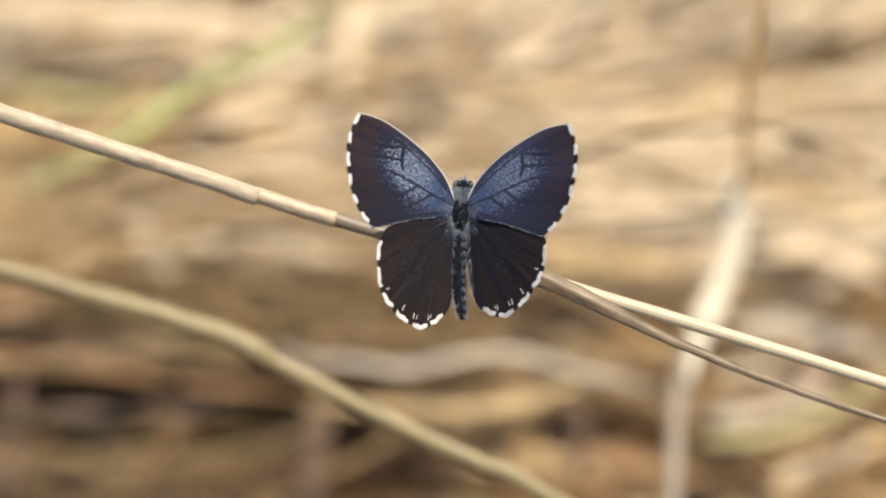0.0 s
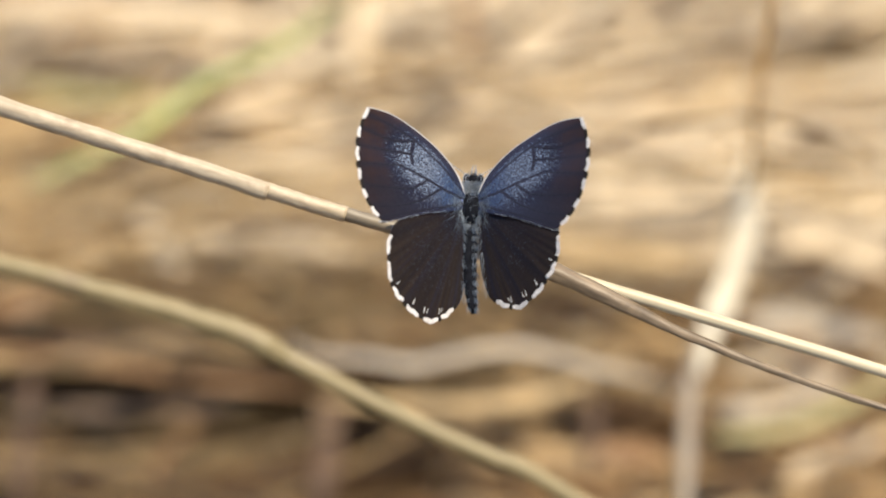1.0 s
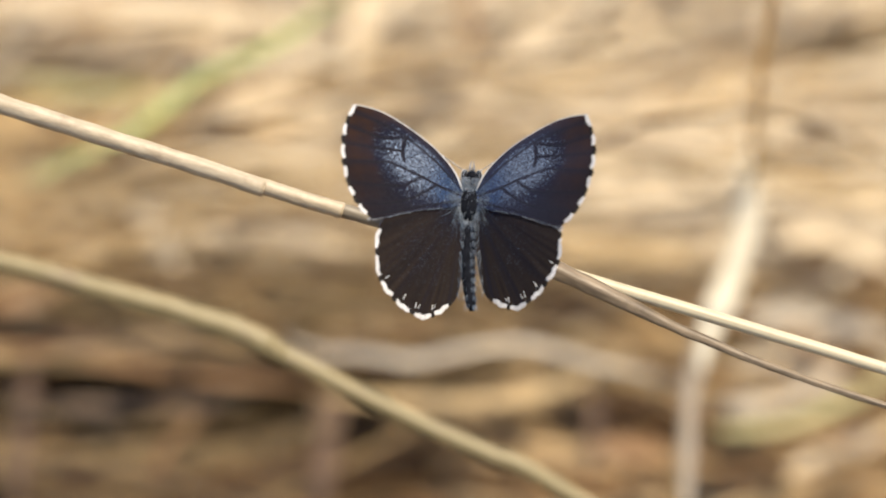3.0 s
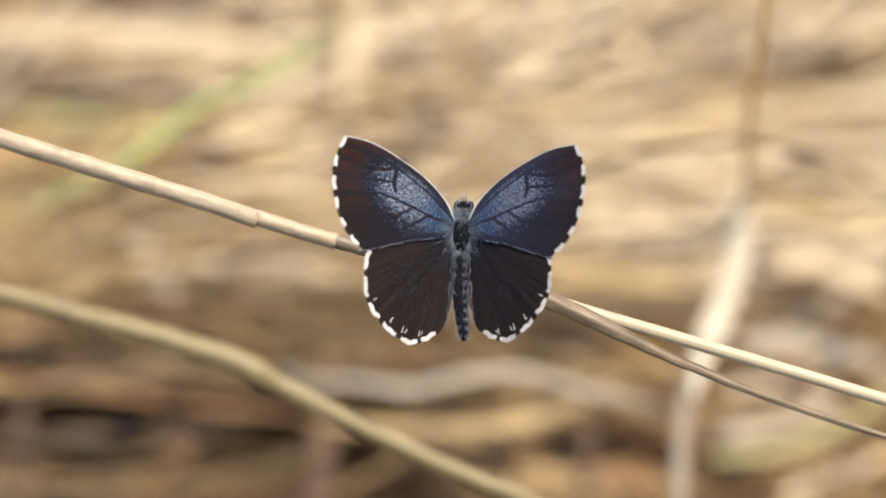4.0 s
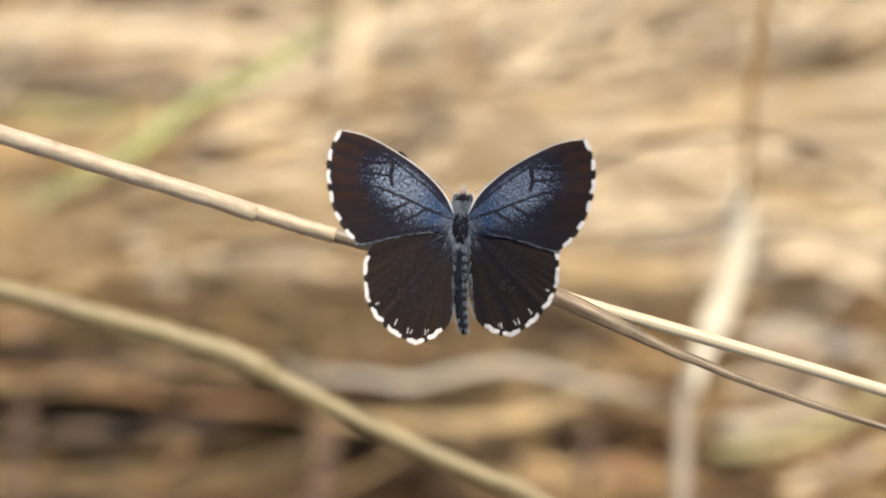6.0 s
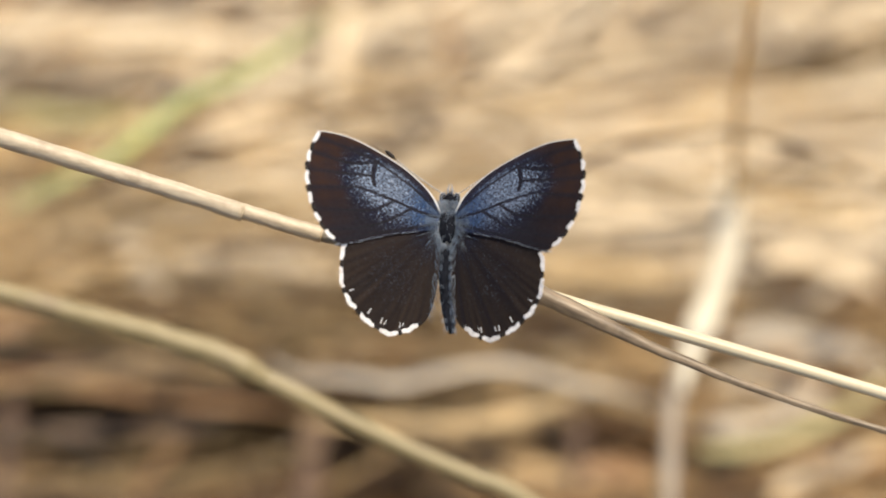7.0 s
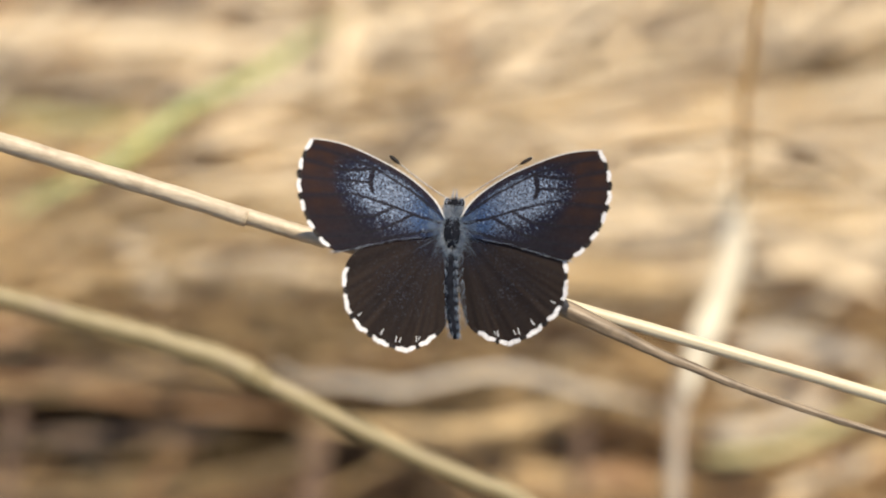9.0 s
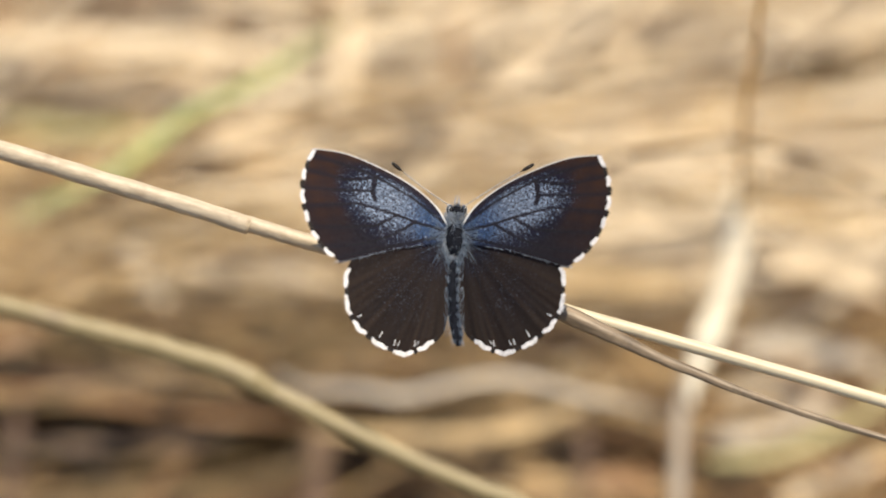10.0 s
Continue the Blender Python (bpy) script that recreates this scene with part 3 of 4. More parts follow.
leaf([(-30.9, 15.0, -282), (-23.3, 15.5, -283), (-14.1, 14.6, -282)],
     2.8, SAND, "pale tan dry leaf lying across the straw", seed=51.0, taper=(0.2, 0.2))
leaf([(-58.3, 5.3, -280), (-53.0, 6.0, -281), (-45.5, 7.7, -283)],
     2.4, OLIVE, "olive dry leaf lying in the straw", seed=52.0, taper=(0.2, 0.2))
leaf([(-61.2, -11.1, -257), (-56.0, -11.1, -257), (-50.2, -8.9, -260)],
     2.5, ORANGE, "orange-brown dry leaf lying in the straw", seed=53.0, taper=(0.2, 0.2))
leaf([(20.1, -29.7, -238), (24.4, -29.4, -239), (29.5, -29.7, -238)],
     3.1, RUST, "rust-brown dry leaf lying in the straw", seed=54.0, taper=(0.2, 0.2))

# ---- the perch ----
low = thing("dry_grass", (0.116, 0.01, 0.0), "bent olive-brown dry grass stalk with a knot", "dry grass")
stem([(-48.2, -4.16, -75), (-43.0, -5.39, -75), (-37.1, -7.03, -75), (-31.2, -8.61, -75), (-28.3, -9.37, -75), (-25.4, -10.37, -75), (-22.5, -11.24, -75), (-19.5, -12.47, -75), (-16.9, -13.98, -75), (-13.7, -15.59, -75), (-10.8, -17.09, -75), (-4.9, -19.97, -75), (0.9, -22.67, -75), (6.8, -25.20, -75), (10.3, -26.82, -75), (40, -45.50, -78), (75, -80.00, -95), (112, -132.00, -140), (116, -140.00, -148)],
     2.05, OLIVE, "olive-brown bent stem", low, n=110, ends=(1.0, 0.80), knots=(0.135,))
stem([(-48.2, -4.16, -74.9), (-43.0, -5.39, -74.9), (-37.1, -7.03, -74.9), (-31.2, -8.61, -74.9), (-28.3, -9.37, -74.9), (-25.4, -10.37, -74.9), (-22.5, -11.24, -74.9), (-19.5, -12.47, -74.9), (-17.9, -13.40, -74.9)],
     2.4, OLIVE, "olive-brown leaf sheath closed round the stem", low, n=50, ends=(0.88, 1.12), name="leaf_sheath")
perch = thing("dry_grass", (0.18, 0.025, 0.0), "cream dry grass stalk bent over as a perch", "dry grass")
stem([(-62.0, 17.6, -3.6), (-49.1, 13.4, -3.6), (-40.8, 10.3, -3.6), (-28.8, 6.55, -3.6), (-16.8, 2.85, -3.6), (-7.5, 0.15, -3.6), (0.8, -2.1, -3.6), (9.2, -4.35, -3.6), (14.4, -5.95, -3.6), (26.8, -9.6, -3.6), (40.8, -13.75, -3.6), (50.8, -16.8, -3.8), (62, -20.5, -5), (85, -32, -15), (120, -60, -45), (175, -125, -150), (180, -132, -160)],
     1.4, CREAM, "cream-coloured straw, round and faintly ribbed", perch, n=140, ends=(0.82, 0.96), knots=(0.178,))


def build_sheath():
    bm = bmesh.new()
    line = spline([(5.0, -3.1, -2.7), (9.2, -4.25, -2.35), (11.2, -5.0, -2.3), (14.4, -6.55, -2.35), (17.5, -8.05, -2.5), (21.6, -10.0, -2.8), (26.8, -12.2, -3.0), (32.0, -14.2, -3.2), (40.8, -17.1, -3.4), (48.7, -19.3, -3.6), (58, -21, -4.5)], 110) / 1000
    pts = wobble([SITE @ Vector(p) for p in line], 0.00007, 3.0, 300.0)

    def radius(s):
        return 0.001 * float(np.interp(s, [0, 0.18, 0.30, 0.5, 1], [1.0, 0.82, 0.54, 0.37, 0.28])) * (1 + 0.14 * noise.noise(Vector((s * 34, 0, 0))))

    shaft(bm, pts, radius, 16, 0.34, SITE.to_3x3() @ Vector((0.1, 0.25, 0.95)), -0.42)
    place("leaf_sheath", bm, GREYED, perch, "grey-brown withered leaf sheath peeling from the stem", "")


build_sheath()
# the same sheath, still closed round the upper half of the stem
stem([(-62.0, 17.6, -3.58), (-49.1, 13.4, -3.58), (-40.8, 10.3, -3.58), (-28.8, 6.55, -3.58), (-22.0, 4.45, -3.56), (-16.6, 2.66, -3.50)],
     1.80, WRAP, "tan leaf sheath wrapped round the stem", perch, n=90, ends=(1.08, 0.93), name="leaf_sheath")


# a second sheath inside it, and a duller one that comes out of that and runs under the butterfly
stem([(-22.0, 4.45, -3.57), (-17.0, 2.90, -3.55), (-13.2, 1.75, -3.55), (-9.3, 0.62, -3.52)],
     1.52, WRAP, "tan leaf sheath wrapped round the stem", perch, n=50, ends=(1.0, 1.0), name="leaf_sheath", seed=5.0)
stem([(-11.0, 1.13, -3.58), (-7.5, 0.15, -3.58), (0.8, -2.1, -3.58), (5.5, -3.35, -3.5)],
     1.30, DULL, "dull grey-brown leaf sheath wrapped round the stem", perch, n=50, ends=(1.0, 1.1), name="leaf_sheath", seed=6.0)


# ---- the butterfly ----
M = 0.001
butterfly = tagged(new("butterfly"), "dark blue butterfly with chequered white fringes on dry grass", "butterfly")
butterfly.empty_display_size = 0.002
butterfly.matrix_basis = SITE @ pose(0.00225, 0.00180, 0.0, -8.71, -4.03, -1.93)

FORE_EDGE = [(0.3, 0.7), (1.3, 2.1), (2.9, 3.35), (5.2, 4.58), (8.5, 5.78), (11.0, 6.42), (13.3, 6.6), (14.3, 6.52), (14.9, 5.3), (15.3, 4.0), (15.4, 2.7), (15.2, 1.4), (14.75, 0.15), (14.0, -1.2), (13.0, -2.4), (11.5, -3.55), (10.6, -3.45), (8.3, -2.75), (5.4, -1.9), (2.5, -1.3), (0.3, -0.7)]
HIND_EDGE = [(0.2, 0.2), (3.5, 0.1), (7.5, -0.8), (9.9, -1.7), (10.9, -2.9), (11.25, -3.9), (11.38, -5.0), (11.32, -6.3), (11.0, -7.3), (10.45, -8.25), (9.6, -9.1), (8.2, -10.1), (6.9, -10.75), (5.6, -11.05), (4.2, -10.75), (3.1, -10.2), (2.2, -9.8), (1.35, -8.9), (0.65, -6.8), (0.35, -4.7), (0.25, -2.6), (0.2, -1.0)]
FORE_VEINS = [
    [(0.6, 0.9), (4.0, 2.9), (7.7, 4.55), (11.5, 5.5), (14.1, 6.0)],
    [(7.75, 4.4), (10.85, 4.05), (14.9, 4.7)],
    [(8.0, 3.2), (11.5, 3.05), (15.1, 3.0)],
    [(0.8, 0.25), (3.1, 0.6), (5.56, 1.2), (7.4, 1.6), (9.5, 1.95), (12.5, 1.6), (14.8, 1.35)],
    [(5.56, 1.2), (7.6, 0.1), (11.0, -0.3), (14.1, -0.5)],
    [(3.6, 0.7), (6.5, -0.9), (10.0, -1.9), (12.8, -2.25)],
    [(0.6, -0.3), (4.0, -1.2), (8.0, -2.2), (11.2, -3.1)],
]
FORE_BAR = [(7.65, 4.5), (8.02, 3.7), (8.05, 3.1), (7.85, 2.45)]
HIND_VEINS = [[(0.5, -0.5), (0.5 + 0.5 * (x - 0.5) + 0.25, -0.5 + 0.5 * (y + 0.5) - 0.1), (x, y)] for x, y in ((11.0, -4.6), (10.7, -7.2), (9.3, -9.0), (7.3, -10.4), (5.2, -10.7), (3.6, -10.2), (1.9, -9.2))]


def near_line(u, v, line):
    """The distance of points to a polyline."""
    best = np.full(u.shape, 99.0)
    for (x0, y0), (x1, y1) in zip(line, line[1:]):
        dx, dy = x1 - x0, y1 - y0
        s = np.clip(((u - x0) * dx + (v - y0) * dy) / (dx * dx + dy * dy), 0, 1)
        best = np.minimum(best, np.hypot(u - x0 - s * dx, v - y0 - s * dy))
    return best


def ease(x, a, b):
    s = np.clip((x - a) / (b - a), 0, 1)
    return s * s * (3 - 2 * s)


def wing_lift(u, v, fore):
    """Relief of a wing over its plane, in mm: a slight camber and the pleats between the veins."""
    a = np.arctan2(v - 0.2, u + 0.4)
    r = np.hypot(u, v) / 14
    if fore:
        return 0.05 * np.sin(a * 17) * r * r + 0.55 * r * r * np.sin(2.2 * (a + 0.1)) * 0.6 - 0.5 * r ** 3
    return 0.06 * np.sin(a * 25 + 0.6) * r + 0.02 * np.sin(a * 71 + 3 * np.sin(a * 11)) * r * r - 0.45 * r ** 3


def build_wing(name, side, fore):
    edge = spline(FORE_EDGE if fore else HIND_EDGE, 240)
    # the margin's stretch: from the wing's tip to its hind corner
    if fore:
        i0 = int(np.argmin(np.hypot(edge[:, 0] - 14.2, edge[:, 1] - 6.5)))
        i1 = int(np.argmin(np.hypot(edge[:, 0] - 11.5, edge[:, 1] + 3.5)))
    else:
        i0 = int(np.argmin(np.hypot(edge[:, 0] - 10.9, edge[:, 1] + 2.9)))
        i1 = int(np.argmin(np.hypot(edge[:, 0] - 2.2, edge[:, 1] + 9.8)))
    root = np.array((0.3, 0.0) if fore else (0.3, -0.5))
    inner = edge.copy()
    for i in range(i0, i1 + 1):
        d = edge[i] - root
        inner[i] = edge[i] - d / np.linalg.norm(d) * (0.36 + 0.06 * math.sin(i * 0.9))
    rings = 84
    r = np.linspace(0.02, 1, rings)[:, None, None]
    pts = root + r * (inner[None] - root)
    u, v = pts[..., 0], pts[..., 1]
    lift = wing_lift(u, v, fore)
    n = len(inner)
    verts = np.stack([side * u * M, v * M, lift * M], -1).reshape(-1, 3)
    faces = []
    for i in range(rings - 1):
        for k in range(n - 1):
            q = (i * n + k, i * n + k + 1, (i + 1) * n + k + 1, (i + 1) * n + k)
            faces.append(q if side < 0 else q[::-1])
    me = bpy.data.meshes.new(name)
    me.from_pydata([tuple(p) for p in verts], [], faces)
    me.polygons.foreach_set("use_smooth", [True] * len(me.polygons))
    me.materials.append(FORE if fore else HIND)
    if fore:
        ca, sa = math.cos(0.30), math.sin(0.30)
        a, b = u * ca + v * sa, -u * sa + v * ca
        far = np.hypot((a - 5.2) / 7.6, (b - 0.1) / 4.2)
        blue = 1 - ease(far, 0.45, 1.10)
        blue *= 0.45 + 0.55 * ease(b, -2.8, -0.8)
        blue *= 0.2 + 0.8 * ease(near_line(u, v, FORE_EDGE[1:8]), 0.25, 0.95)
        for line in FORE_VEINS:
            blue *= 0.1 + 0.9 * ease(near_line(u, v, line), 0.04, 0.18)
        blue *= ease(near_line(u, v, FORE_BAR), 0.10, 0.28)
        base = 1 - ease(np.hypot(u - 0.3, v), 2.0, 6.0)
        apex = ease(u, 8.5, 12.8) * (0.36 + 0.64 * ease(v, -2.5, 3.5)) + 0.9 * (1 - ease(near_line(u, v, FORE_EDGE[1:8]), 0.12, 0.5))
        for line in FORE_VEINS:
            apex = apex * (0.15 + 0.85 * ease(near_line(u, v, line), 0.05, 0.36))
        apex = apex * (0.72 + 0.28 * np.sin(1.9 * u + 2.3 * v) * np.sin(3.1 * v - u))
    else:
        blue = 0.30 * (1 - ease(np.hypot(u - 1.0, v + 1.0), 1.0, 4.5)) + 0.17 * np.exp(-((u - 5.5) ** 2 + (v + 5) ** 2) / 11)
        around = np.arctan2(v, u)
        apex = 0.36 + 0.14 * np.sin(around * 25 + 1.5 * np.sin(around * 7)) + (0.22 * np.sin(around * 71 + 3 * np.sin(around * 11)) + 0.2 * np.sin(around * 43 + 2 * np.sin(around * 17))) * ease(np.hypot(u, v), 3.0, 10.0)
        base = 1 - ease(np.hypot(u, v), 2.0, 6.0)
    for key, field in (("blue", blue), ("apex", np.clip(apex, 0, 1)), ("root", base), ("along", np.hypot(u + 1, v) * M), ("around", np.arctan2(v, u + 1))):
        me.attributes.new(key, "FLOAT", "POINT").data.foreach_set("value", np.asarray(field, float).ravel())
    wing = new(name, me)
    wing.parent = butterfly
    thick = wing.modifiers.new("thickness", "SOLIDIFY")
    thick.thickness, thick.offset = 0.00004, 0.0

    def on(p, up=0.03):
        return Vector((side * p[0] * M, p[1] * M, (float(wing_lift(np.float64(p[0]), np.float64(p[1]), fore)) + up) * M))

    # fringes: tufts of narrow scales, white between the veins and dark at their ends
    rng = random.Random(11 if fore else 12)
    cells = 6
    margin = inner[i0:i1 + 1]
    run = np.concatenate([[0], np.cumsum(np.linalg.norm(np.diff(margin, axis=0), axis=1))])
    for c in range(cells):
        share = (0.58 if fore else 0.76) + rng.uniform(-0.07, 0.07)
        for white in (True, False):
            a0, a1 = ((c + 0.02), (c + share)) if white else ((c + share), (c + 1.02))
            if fore and c == 5 and not white:
                continue
            bm = bmesh.new()
            count = 38 if white else 18
            for k in range(count):
                s = min((a0 + (a1 - a0) * (k + rng.random()) / count) / cells * run[-1], run[-1] - 0.03)
                x, y = np.interp(s, run, margin[:, 0]), np.interp(s, run, margin[:, 1])
                x2, y2 = np.interp(s + 0.02, run, margin[:, 0]), np.interp(s + 0.02, run, margin[:, 1])
                tx, ty = x2 - x, y2 - y
                if abs(tx) + abs(ty) < 1e-9:
                    tx, ty = x - np.interp(s - 0.02, run, margin[:, 0]), y - np.interp(s - 0.02, run, margin[:, 1])
                ln = math.hypot(tx, ty)
                tx, ty = tx / ln, ty / ln
                ox, oy = -ty, tx
                if ox * (x - root[0]) + oy * (y - root[1]) < 0:
                    ox, oy = -ox, -oy
                lean = rng.uniform(-0.25, 0.25)
                swell = math.sin(math.pi * (0.06 + 0.88 * (k + 0.5) / count))
                long = ((0.13 + 0.15 * swell ** 0.5) if fore else (0.10 + 0.25 * swell ** 0.4)) * rng.uniform(0.75, 1.12) if white else (0.10 + 0.20 * swell) * rng.uniform(0.7, 1.1)
                half = rng.uniform(0.05, 0.065)
                zz = rng.uniform(0.0, 0.04)
                quad = [(x - tx * half - ox * 0.09, y - ty * half - oy * 0.09), (x + tx * half - ox * 0.09, y + ty * half - oy * 0.09),
                        (x + tx * (half * 0.8 + lean * long) + ox * long, y + ty * (half * 0.8 + lean * long) + oy * long),
                        (x + tx * (lean * long - half * 0.8) + ox * long, y + ty * (lean * long - half * 0.8) + oy * long)]
                top = [bm.verts.new(on(p, 0.04 + zz)) for p in quad]
                low = [bm.verts.new(on(p, 0.01 + zz)) for p in quad]
                bm.faces.new(top), bm.faces.new(low[::-1])
                for e in range(4):
                    bm.faces.new((top[e], low[e], low[(e + 1) % 4], top[(e + 1) % 4]))
            bmesh.ops.recalc_face_normals(bm, faces=bm.faces)
            part("fringe", bm, WHITE_FRINGE if white else DARK_FRINGE, wing, "white fringe tuft" if white else "dark fringe tuft", False)
    for line in (FORE_VEINS if fore else HIND_VEINS):
        bm = bmesh.new()
        shaft(bm, [on(p, 0.015) for p in spline(line, 24)], lambda s: ((0.034 if fore else 0.028) - 0.016 * s) * M, 6, 0.35, (0, 0, 1))
        part("vein", bm, VEIN, wing, "dark wing vein")
    if fore:
        bm = bmesh.new()
        shaft(bm, [on(p, 0.0) for p in spline(FORE_EDGE[:8], 40)], lambda s: (0.066 - 0.018 * s + 0.035 * math.exp(-((s - 0.08) / 0.07) ** 2)) * M, 8, 0.8, (0, 0, 1))
        part("leading_edge", bm, COSTA, wing, "pale leading edge of the wing")
        bm = bmesh.new()
        seam = spline([(11.4, -3.5), (10.6, -3.42), (8.3, -2.72), (5.4, -1.87), (2.5, -1.27)], 200)
        for _ in range(120):
            x, y = seam[int(199 * rng.random() ** 2.2)]
            x, y = x + rng.uniform(-0.05, 0.05), y + rng.uniform(0.0, 0.10)
            q = (x + rng.uniform(0.10, 0.40), y - rng.uniform(0.06, 0.24))
            shaft(bm, [on((x, y), 0.02), on(((x + q[0]) / 2, (y + q[1]) / 2), 0.07), on(q, 0.03)], lambda t: (0.008 - 0.005 * t) * M, 3)
        hairs = bmesh.new()
        for _ in range(90):
            a, r = rng.uniform(-0.75, 0.9), rng.uniform(0.35, 1.5)
            long, turn = rng.uniform(0.5, 1.3), rng.uniform(-0.5, 0.15)
            p = (0.3 + r * math.cos(a), r * math.sin(a))
            q = (p[0] + long * math.cos(a + turn), p[1] + long * math.sin(a + turn))
            mid = ((p[0] + q[0]) / 2, (p[1] + q[1]) / 2)
            shaft(hairs, [on(p, 0.04), on(mid, 0.16), on(q, 0.09)], lambda t: (0.008 - 0.005 * t) * M, 3)
        part("hair", hairs, HAIR, wing, "blue-grey hair at the wing root")
        part("hind_edge", bm, PALE_HAIR, wing, "pale hair fringe along the hind edge")
    else:
        for x, y, turn in ((4.2, -9.9, 0.5), (4.5, -10.0, 0.2), (6.2, -9.9, 0.55), (6.6, -9.8, 0.3), (7.9, -9.0, 0.6), (9.9, -7.2, 1.1)):
            bm = bmesh.new()
            d = Vector((math.sin(turn), -math.cos(turn)))
            size = rng.uniform(0.7, 1.3)
            shaft(bm, [on((x + d.x * s * size, y + d.y * s * size), 0.05) for s in (-0.28, 0.0, 0.2)], lambda s: size * (0.025 + 0.05 * s * s) * M, 6, 0.4, (0, 0, 1))
            part("marginal_spot", bm, WHITE_FRINGE, wing, "small white mark near the wing margin")
        # long pale hairs over the inner margin
        bm = bmesh.new()
        for _ in range(80):
            s = rng.random() ** 1.4
            x, y = 0.45 + 0.8 * s * s + rng.uniform(-0.15, 0.35), -1.2 - 7.6 * s
            p = on((x, y), 0.05)
            q = on((x + rng.uniform(-0.35, 0.1), y - rng.uniform(0.5, 1.0)), 0.15 + 0.2 * rng.random())
            shaft(bm, [p, (p + q) / 2 + Vector((0, 0, 0.05 * M)), q], lambda t: (0.012 - 0.008 * t) * M, 3)
        for _ in range(36):
            a, r = rng.uniform(-1.35, -0.15), rng.uniform(0.4, 2.2)
            long, turn = rng.uniform(0.6, 1.4), rng.uniform(-0.3, 0.3)
            p = (0.3 + r * math.cos(a), -0.3 + r * math.sin(a))
            q = (p[0] + long * math.cos(a + turn), p[1] + long * math.sin(a + turn))
            mid = ((p[0] + q[0]) / 2, (p[1] + q[1]) / 2)
            shaft(bm, [on(p, 0.03), on(mid, 0.12), on(q, 0.07)], lambda t: (0.007 - 0.004 * t) * M, 3)
        part("hair", bm, HAIR, wing, "blue-grey hair along the inner margin")
    return wing


wings = [build_wing("forewing", -1, True), build_wing("forewing", 1, True), build_wing("hindwing", -1, False), build_wing("hindwing", 1, False)]
for w, label in zip(wings, ("dark forewing dusted with blue scales", "dark forewing dusted with blue scales", "blackish brown hindwing", "blackish brown hindwing")):
    tagged(w, label)


def build_body():
    def blob(name, line, radius, mat, label, sides=18, flat=0.9, n=28):
        bm = bmesh.new()
        shaft(bm, [Vector(p) * M for p in spline(line, n)], radius, sides, flat, (0, 0, 1))
        return part(name, bm, mat, butterfly, label)

    def dome(top):
        return lambda s: max(0.04, top * math.sin(math.pi * min(max(s, 0.01), 0.99)) ** 0.55) * M

    blob("thorax", [(0.05, 1.5, -0.75), (0.03, 0, -0.6), (0.0, -2.3, -0.7)], dome(1.35), BODY, "dark thorax under blue-grey hair")
    head = blob("head", [(0.12, 2.75, -0.8), (0.1, 2.2, -0.75), (0.08, 1.4, -0.75)], dome(0.62), BODY, "small dark head")
    blob("abdomen", [(0.0, -2.0, -0.7), (0.02, -4.5, -0.6), (0.25, -7.5, -0.55), (0.72, -10.3, -0.6)],
         lambda s: (0.76 - 0.34 * s * s) * (1 + 0.03 * math.cos(2 * math.pi * 8 * s)) * (0.5 + min(0.5, 4 * s)) * (1.0 if s < 0.97 else 0.6) * M, BODY, "slender dark abdomen", n=70)
    for sx in (-1, 1):
        bm = bmesh.new()
        bmesh.ops.create_uvsphere(bm, u_segments=20, v_segments=14, radius=0.40 * M)
        bmesh.ops.transform(bm, matrix=pose((0.1 + sx * 0.62) * M, 2.25 * M, -0.55 * M, 0, sx * 20, 0) @ Matrix.Diagonal((0.75, 1.15, 1, 1)), verts=bm.verts)
        part("eye", bm, EYE, head, "glossy black eye")
        bm = bmesh.new()
        ring = [Vector(((0.1 + sx * 0.66 + 0.30 * math.cos(a)) * M, (2.25 + 0.5 * math.sin(a)) * M, (-0.50 + 0.10 * math.cos(a * 2)) * M)) for a in np.linspace(0, 2 * math.pi, 20)]
        shaft(bm, ring, lambda s: 0.03 * M, 6)
        part("eye_ring", bm, PALE_HAIR, head, "white ring round the eye")
        bm = bmesh.new()
        shaft(bm, [Vector(p) * M for p in spline([(0.1 + sx * 0.2, 2.5, -0.8), (0.1 + sx * 0.2, 3.0, -0.6), (0.12 + sx * 0.1, 3.6, -0.55)], 12)], lambda s: (0.10 - 0.07 * s) * M, 8)
        part("palp", bm, PALE_HAIR, head, "pale upright palp")
        # antenna: black shaft with white rings and a club
        base, tip = Vector((0.1 + sx * 0.28, 2.4, -0.8)), Vector((0.1 + sx * (6.25 if sx < 0 else 6.9), 6.75 if sx < 0 else 6.95, -2.0))
        mid = base.lerp(tip, 0.5) + Vector((0, -0.15 if sx < 0 else 0.12, -0.1))
        line = spline([base, mid, tip], 90)
        bm = bmesh.new()
        shaft(bm, [Vector(p) * M for p in line], lambda s: (0.035 if s < 0.84 else 0.035 + 0.15 * math.sin(math.pi * min(1, (s - 0.84) / 0.16)) ** 0.45) * M, 8)
        antenna = part("antenna", bm, BLACK, butterfly, "thin black antenna with white rings and a clubbed end")
        for k in range(24):
            i = 6 + int(k * 2.8)
            bm = bmesh.new()
            shaft(bm, [Vector(line[i]) * M, Vector(line[i + 1]) * M], lambda s: 0.074 * M, 8)
            part("antenna_ring", bm, WHITE_FRINGE, antenna, "white antenna ring")
        bm = bmesh.new()
        shaft(bm, [Vector(line[i]) * M for i in (85, 87, 89)], lambda s: (0.10 - 0.05 * s) * M, 8)
        part("antenna_tip", bm, COSTA, antenna, "pale antenna tip")
    # hair over thorax and abdomen
    rng = random.Random(4)
    bm, pale = bmesh.new(), bmesh.new()
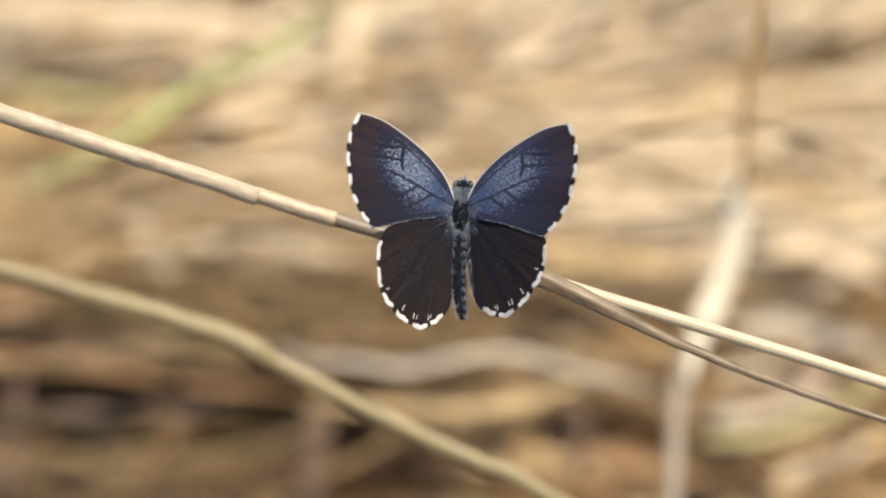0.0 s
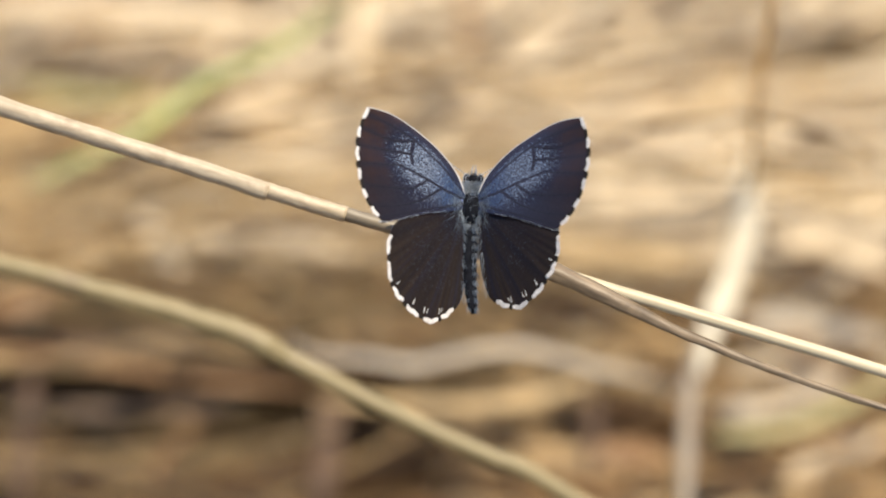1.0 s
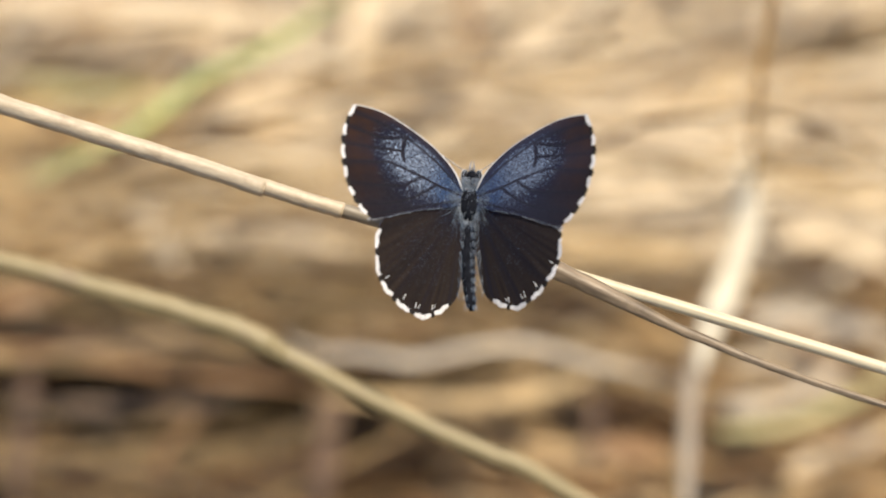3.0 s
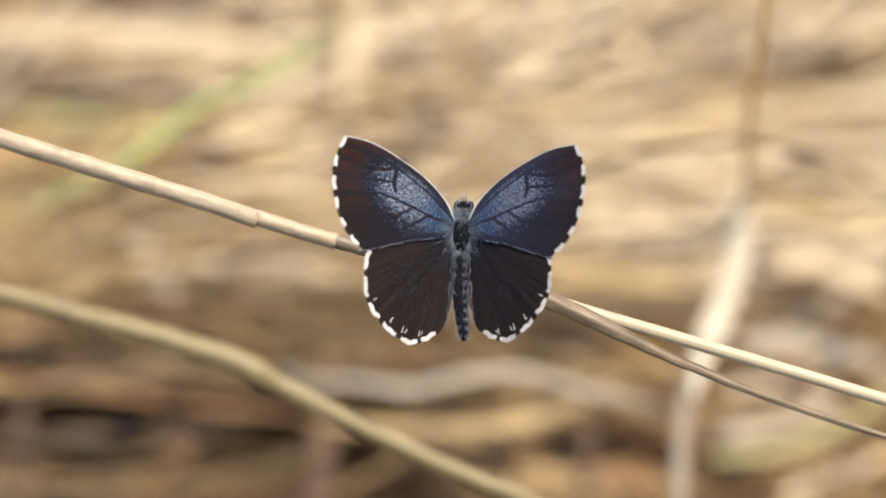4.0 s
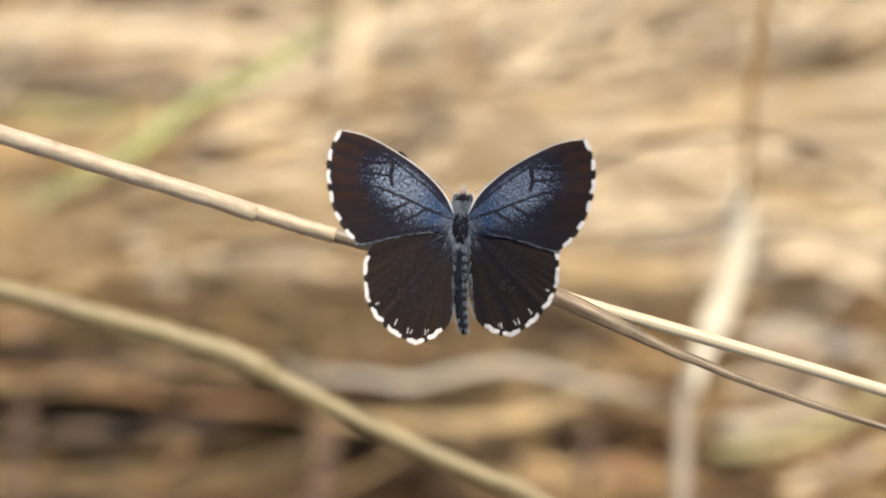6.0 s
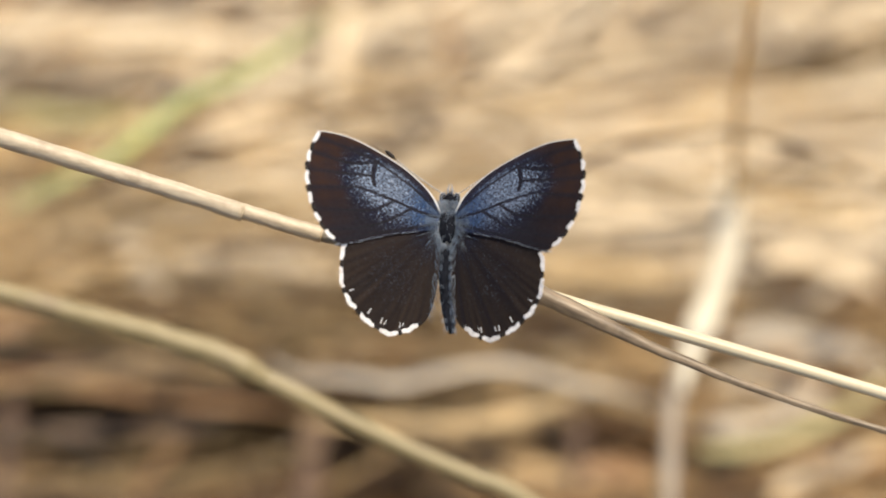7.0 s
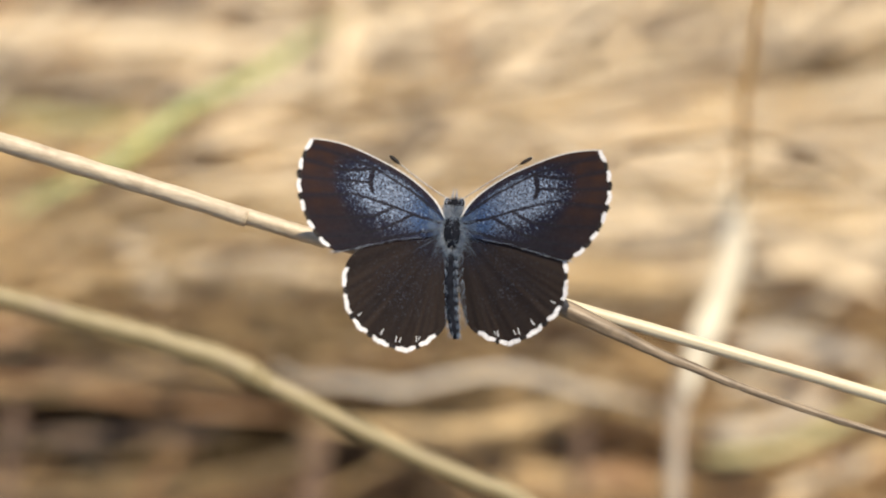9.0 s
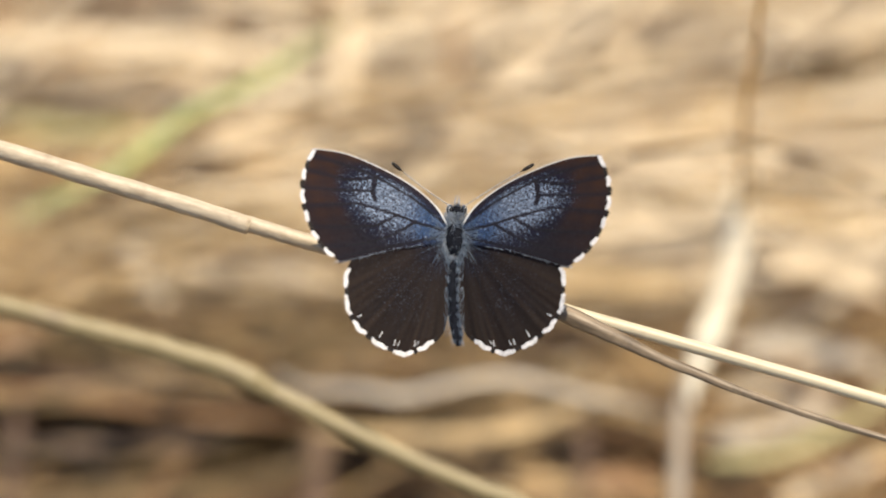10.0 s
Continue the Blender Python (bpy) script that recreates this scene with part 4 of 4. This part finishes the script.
    for _ in range(3000):
        s, a = rng.random(), rng.uniform(-1.55, 1.55)
        y = 2.0 - 4.3 * s
        if abs(a) < 0.55 and -2.0 < y < 0.9 and rng.random() < 0.97:
            continue
        r = 1.28 * math.sin(math.pi * min(max((1.6 - y) / 3.9, 0.08), 0.95)) ** 0.5
        p = Vector((0.04 + r * math.sin(a), y, -0.65 + 0.9 * r * math.cos(a)))
        out = Vector((math.sin(a), rng.uniform(-1.3, 0.1), math.cos(a) * 0.7)).normalized()
        q = p + out * rng.uniform(0.4, 0.95) + Vector((rng.uniform(-0.1, 0.1), rng.uniform(-0.1, 0.1), 0))
        shaft(pale if rng.random() < 0.07 else bm, [p * M, (p * 0.5 + q * 0.5 + Vector((0, 0, 0.05))) * M, q * M], lambda t: (0.015 - 0.010 * t) * M, 3)
    for _ in range(420):
        ring, a = rng.randrange(10), rng.choice((-1, 1, 1, 1)) * rng.uniform(0.3, 1.5)
        s = (ring + rng.uniform(0.25, 0.75)) / 10
        y = -2.0 - 8.2 * s
        r = 0.76 - 0.34 * s * s
        cx = 0.7 * s ** 2.2
        p = Vector((cx + r * math.sin(a), y, -0.65 + 0.88 * r * math.cos(a)))
        q = p + Vector((math.sin(a) * 0.22, -rng.uniform(0.3, 0.6), 0.10))
        shaft(pale if abs(a) > 0.75 and rng.random() < 0.75 else bm, [p * M, (p * 0.5 + q * 0.5 + Vector((0, 0, 0.05))) * M, q * M], lambda t: (0.016 - 0.010 * t) * M, 3)
    for _ in range(200):
        a = rng.uniform(0, 2 * math.pi)
        p = Vector((0.1 + 0.55 * math.cos(a), 2.1 + 0.5 * math.sin(a), -0.35))
        q = p + Vector((0.25 * math.cos(a), 0.2 + 0.25 * math.sin(a), 0.25 + 0.2 * rng.random()))
        shaft(pale if rng.random() < 0.25 else bm, [p * M, (p + q) / 2 * M, q * M], lambda t: (0.012 - 0.008 * t) * M, 3)
    part("hair", bm, HAIR, butterfly, "blue-grey hair on the body")
    part("hair", pale, PALE_HAIR, butterfly, "pale grey hair on the body")
    # legs down to the perch
    back = butterfly.matrix_basis.inverted() @ SITE
    for sx in (-1, 1):
        for y, foot in ((1.0, 2.9), (0.0, 2.1), (-1.0, 1.2)):
            x = 2.25 + sx * foot
            hold = back @ Vector((x * M, (-1.55 - 0.262 * (x - 2.25)) * M, -2.95 * M))
            hip = Vector((sx * 0.5, y, -1.4)) * M
            bm = bmesh.new()
            shaft(bm, [Vector(p) for p in spline([hip, hip.lerp(hold, 0.55) + Vector((sx * 0.5 * M, 0.3 * M, 0.2 * M)), hold], 12)], lambda s: (0.11 - 0.05 * s) * M, 7)
            part("leg", bm, BLACK, butterfly, "thin dark leg holding the stem")


build_body()

# wing beats: seconds, raise of the left and right wings in degrees
BEAT = [
    (0.0, 53.7, 47.2), (0.2, 52.9, 47.1), (0.5, 52.8, 46.9), (0.8, 54.3, 47.0), (1.0, 53.3, 46.2), (1.2, 52.9, 45.1),
    (1.5, 51.2, 46.1), (1.8, 50.4, 45.1), (2.0, 50.9, 44.7), (2.2, 51.6, 45.3), (2.5, 51.5, 45.2), (2.7, 50.2, 44.4),
    (3.8, 44.1, 41.3), (4.0, 46.9, 43.8), (4.2, 47.0, 42.6), (4.5, 46.7, 40.5), (4.8, 46.4, 41.7), (5.0, 43.2, 38.4),
    (5.2, 45.5, 40.5), (6.3, 44.3, 37.7), (6.5, 44.3, 43.7), (6.8, 37.8, 35.0), (7.0, 39.7, 36.6), (7.2, 40.3, 38.1),
    (7.5, 35.1, 30.1), (7.8, 42.6, 41.2), (8.0, 34.3, 32.0), (8.2, 35.3, 34.8), (8.5, 33.6, 28.9), (8.8, 37.3, 30.4),
    (9.0, 31.2, 22.3), (9.2, 32.5, 25.4), (9.5, 29.8, 23.4), (9.8, 32.2, 26.6), (10.0, 32.8, 24.6),
]


# hindwings rubbing to and fro: seconds, swing of the left and right one in degrees, outwards from the middle pose
RUB = [
    (0.0, -9.6, 4.5), (0.2, -0.9, -1.1), (0.5, 2.6, -3.2), (0.8, -5.7, 3.7), (1.0, -9.4, 6.0), (1.2, -9.8, 5.8),
    (1.5, -2.2, -0.5), (1.8, 3.9, -3.3), (2.0, 5.0, -4.9), (2.2, -1.2, -1.8), (2.5, -7.3, 3.5), (2.7, -9.6, 5.3),
    (3.8, 1.1, -4.2), (4.0, -3.3, 1.9), (4.2, -7.4, 3.7), (4.5, -9.5, 4.8), (4.8, -9.7, 0.9), (5.0, -4.1, -1.9),
    (5.2, -1.1, -3.9), (6.3, -10.3, 2.8), (6.5, -8.2, -0.4), (6.8, -1.5, -4.3), (7.0, -1.6, -3.8), (7.2, -4.2, -0.6),
    (7.5, -8.1, 1.9), (7.8, -10.5, 3.1), (8.0, -9.7, -1.0), (8.2, -6.3, -2.7), (8.5, -5.0, -4.7), (8.8, -9.1, -1.0),
    (9.0, -10.8, 0.0), (9.2, -11.4, -0.2), (9.5, -8.4, -3.5), (9.8, -6.3, -4.7), (10.0, -7.9, -3.7),
]


def motions():
    hinge, pivot = 0.42 * M, 0.5 * M
    walk(wings[0], [(t, pose(-hinge, 0, 0, 0, a, 0) @ pose(0, 0, 0, 0, 0, 1.4 * max(0, 2 * t - 19))) for t, a, b in BEAT])
    walk(wings[1], [(t, pose(hinge, 0, 0, 0, -b, 0)) for t, a, b in BEAT])
    swing = {t: (c, d) for t, c, d in RUB}
    walk(wings[2], [(t, pose(-hinge, 0, -0.22 * M, 0, a, 0) @ pose(0, -pivot, 0, 0, 0, -swing[t][0]) @ pose(0, pivot, 0)) for t, a, b in BEAT])
    walk(wings[3], [(t, pose(hinge, 0, -0.22 * M, 0, -b, 0) @ pose(0, -pivot, 0, 0, 0, swing[t][1]) @ pose(0, pivot, 0)) for t, a, b in BEAT])


motions()
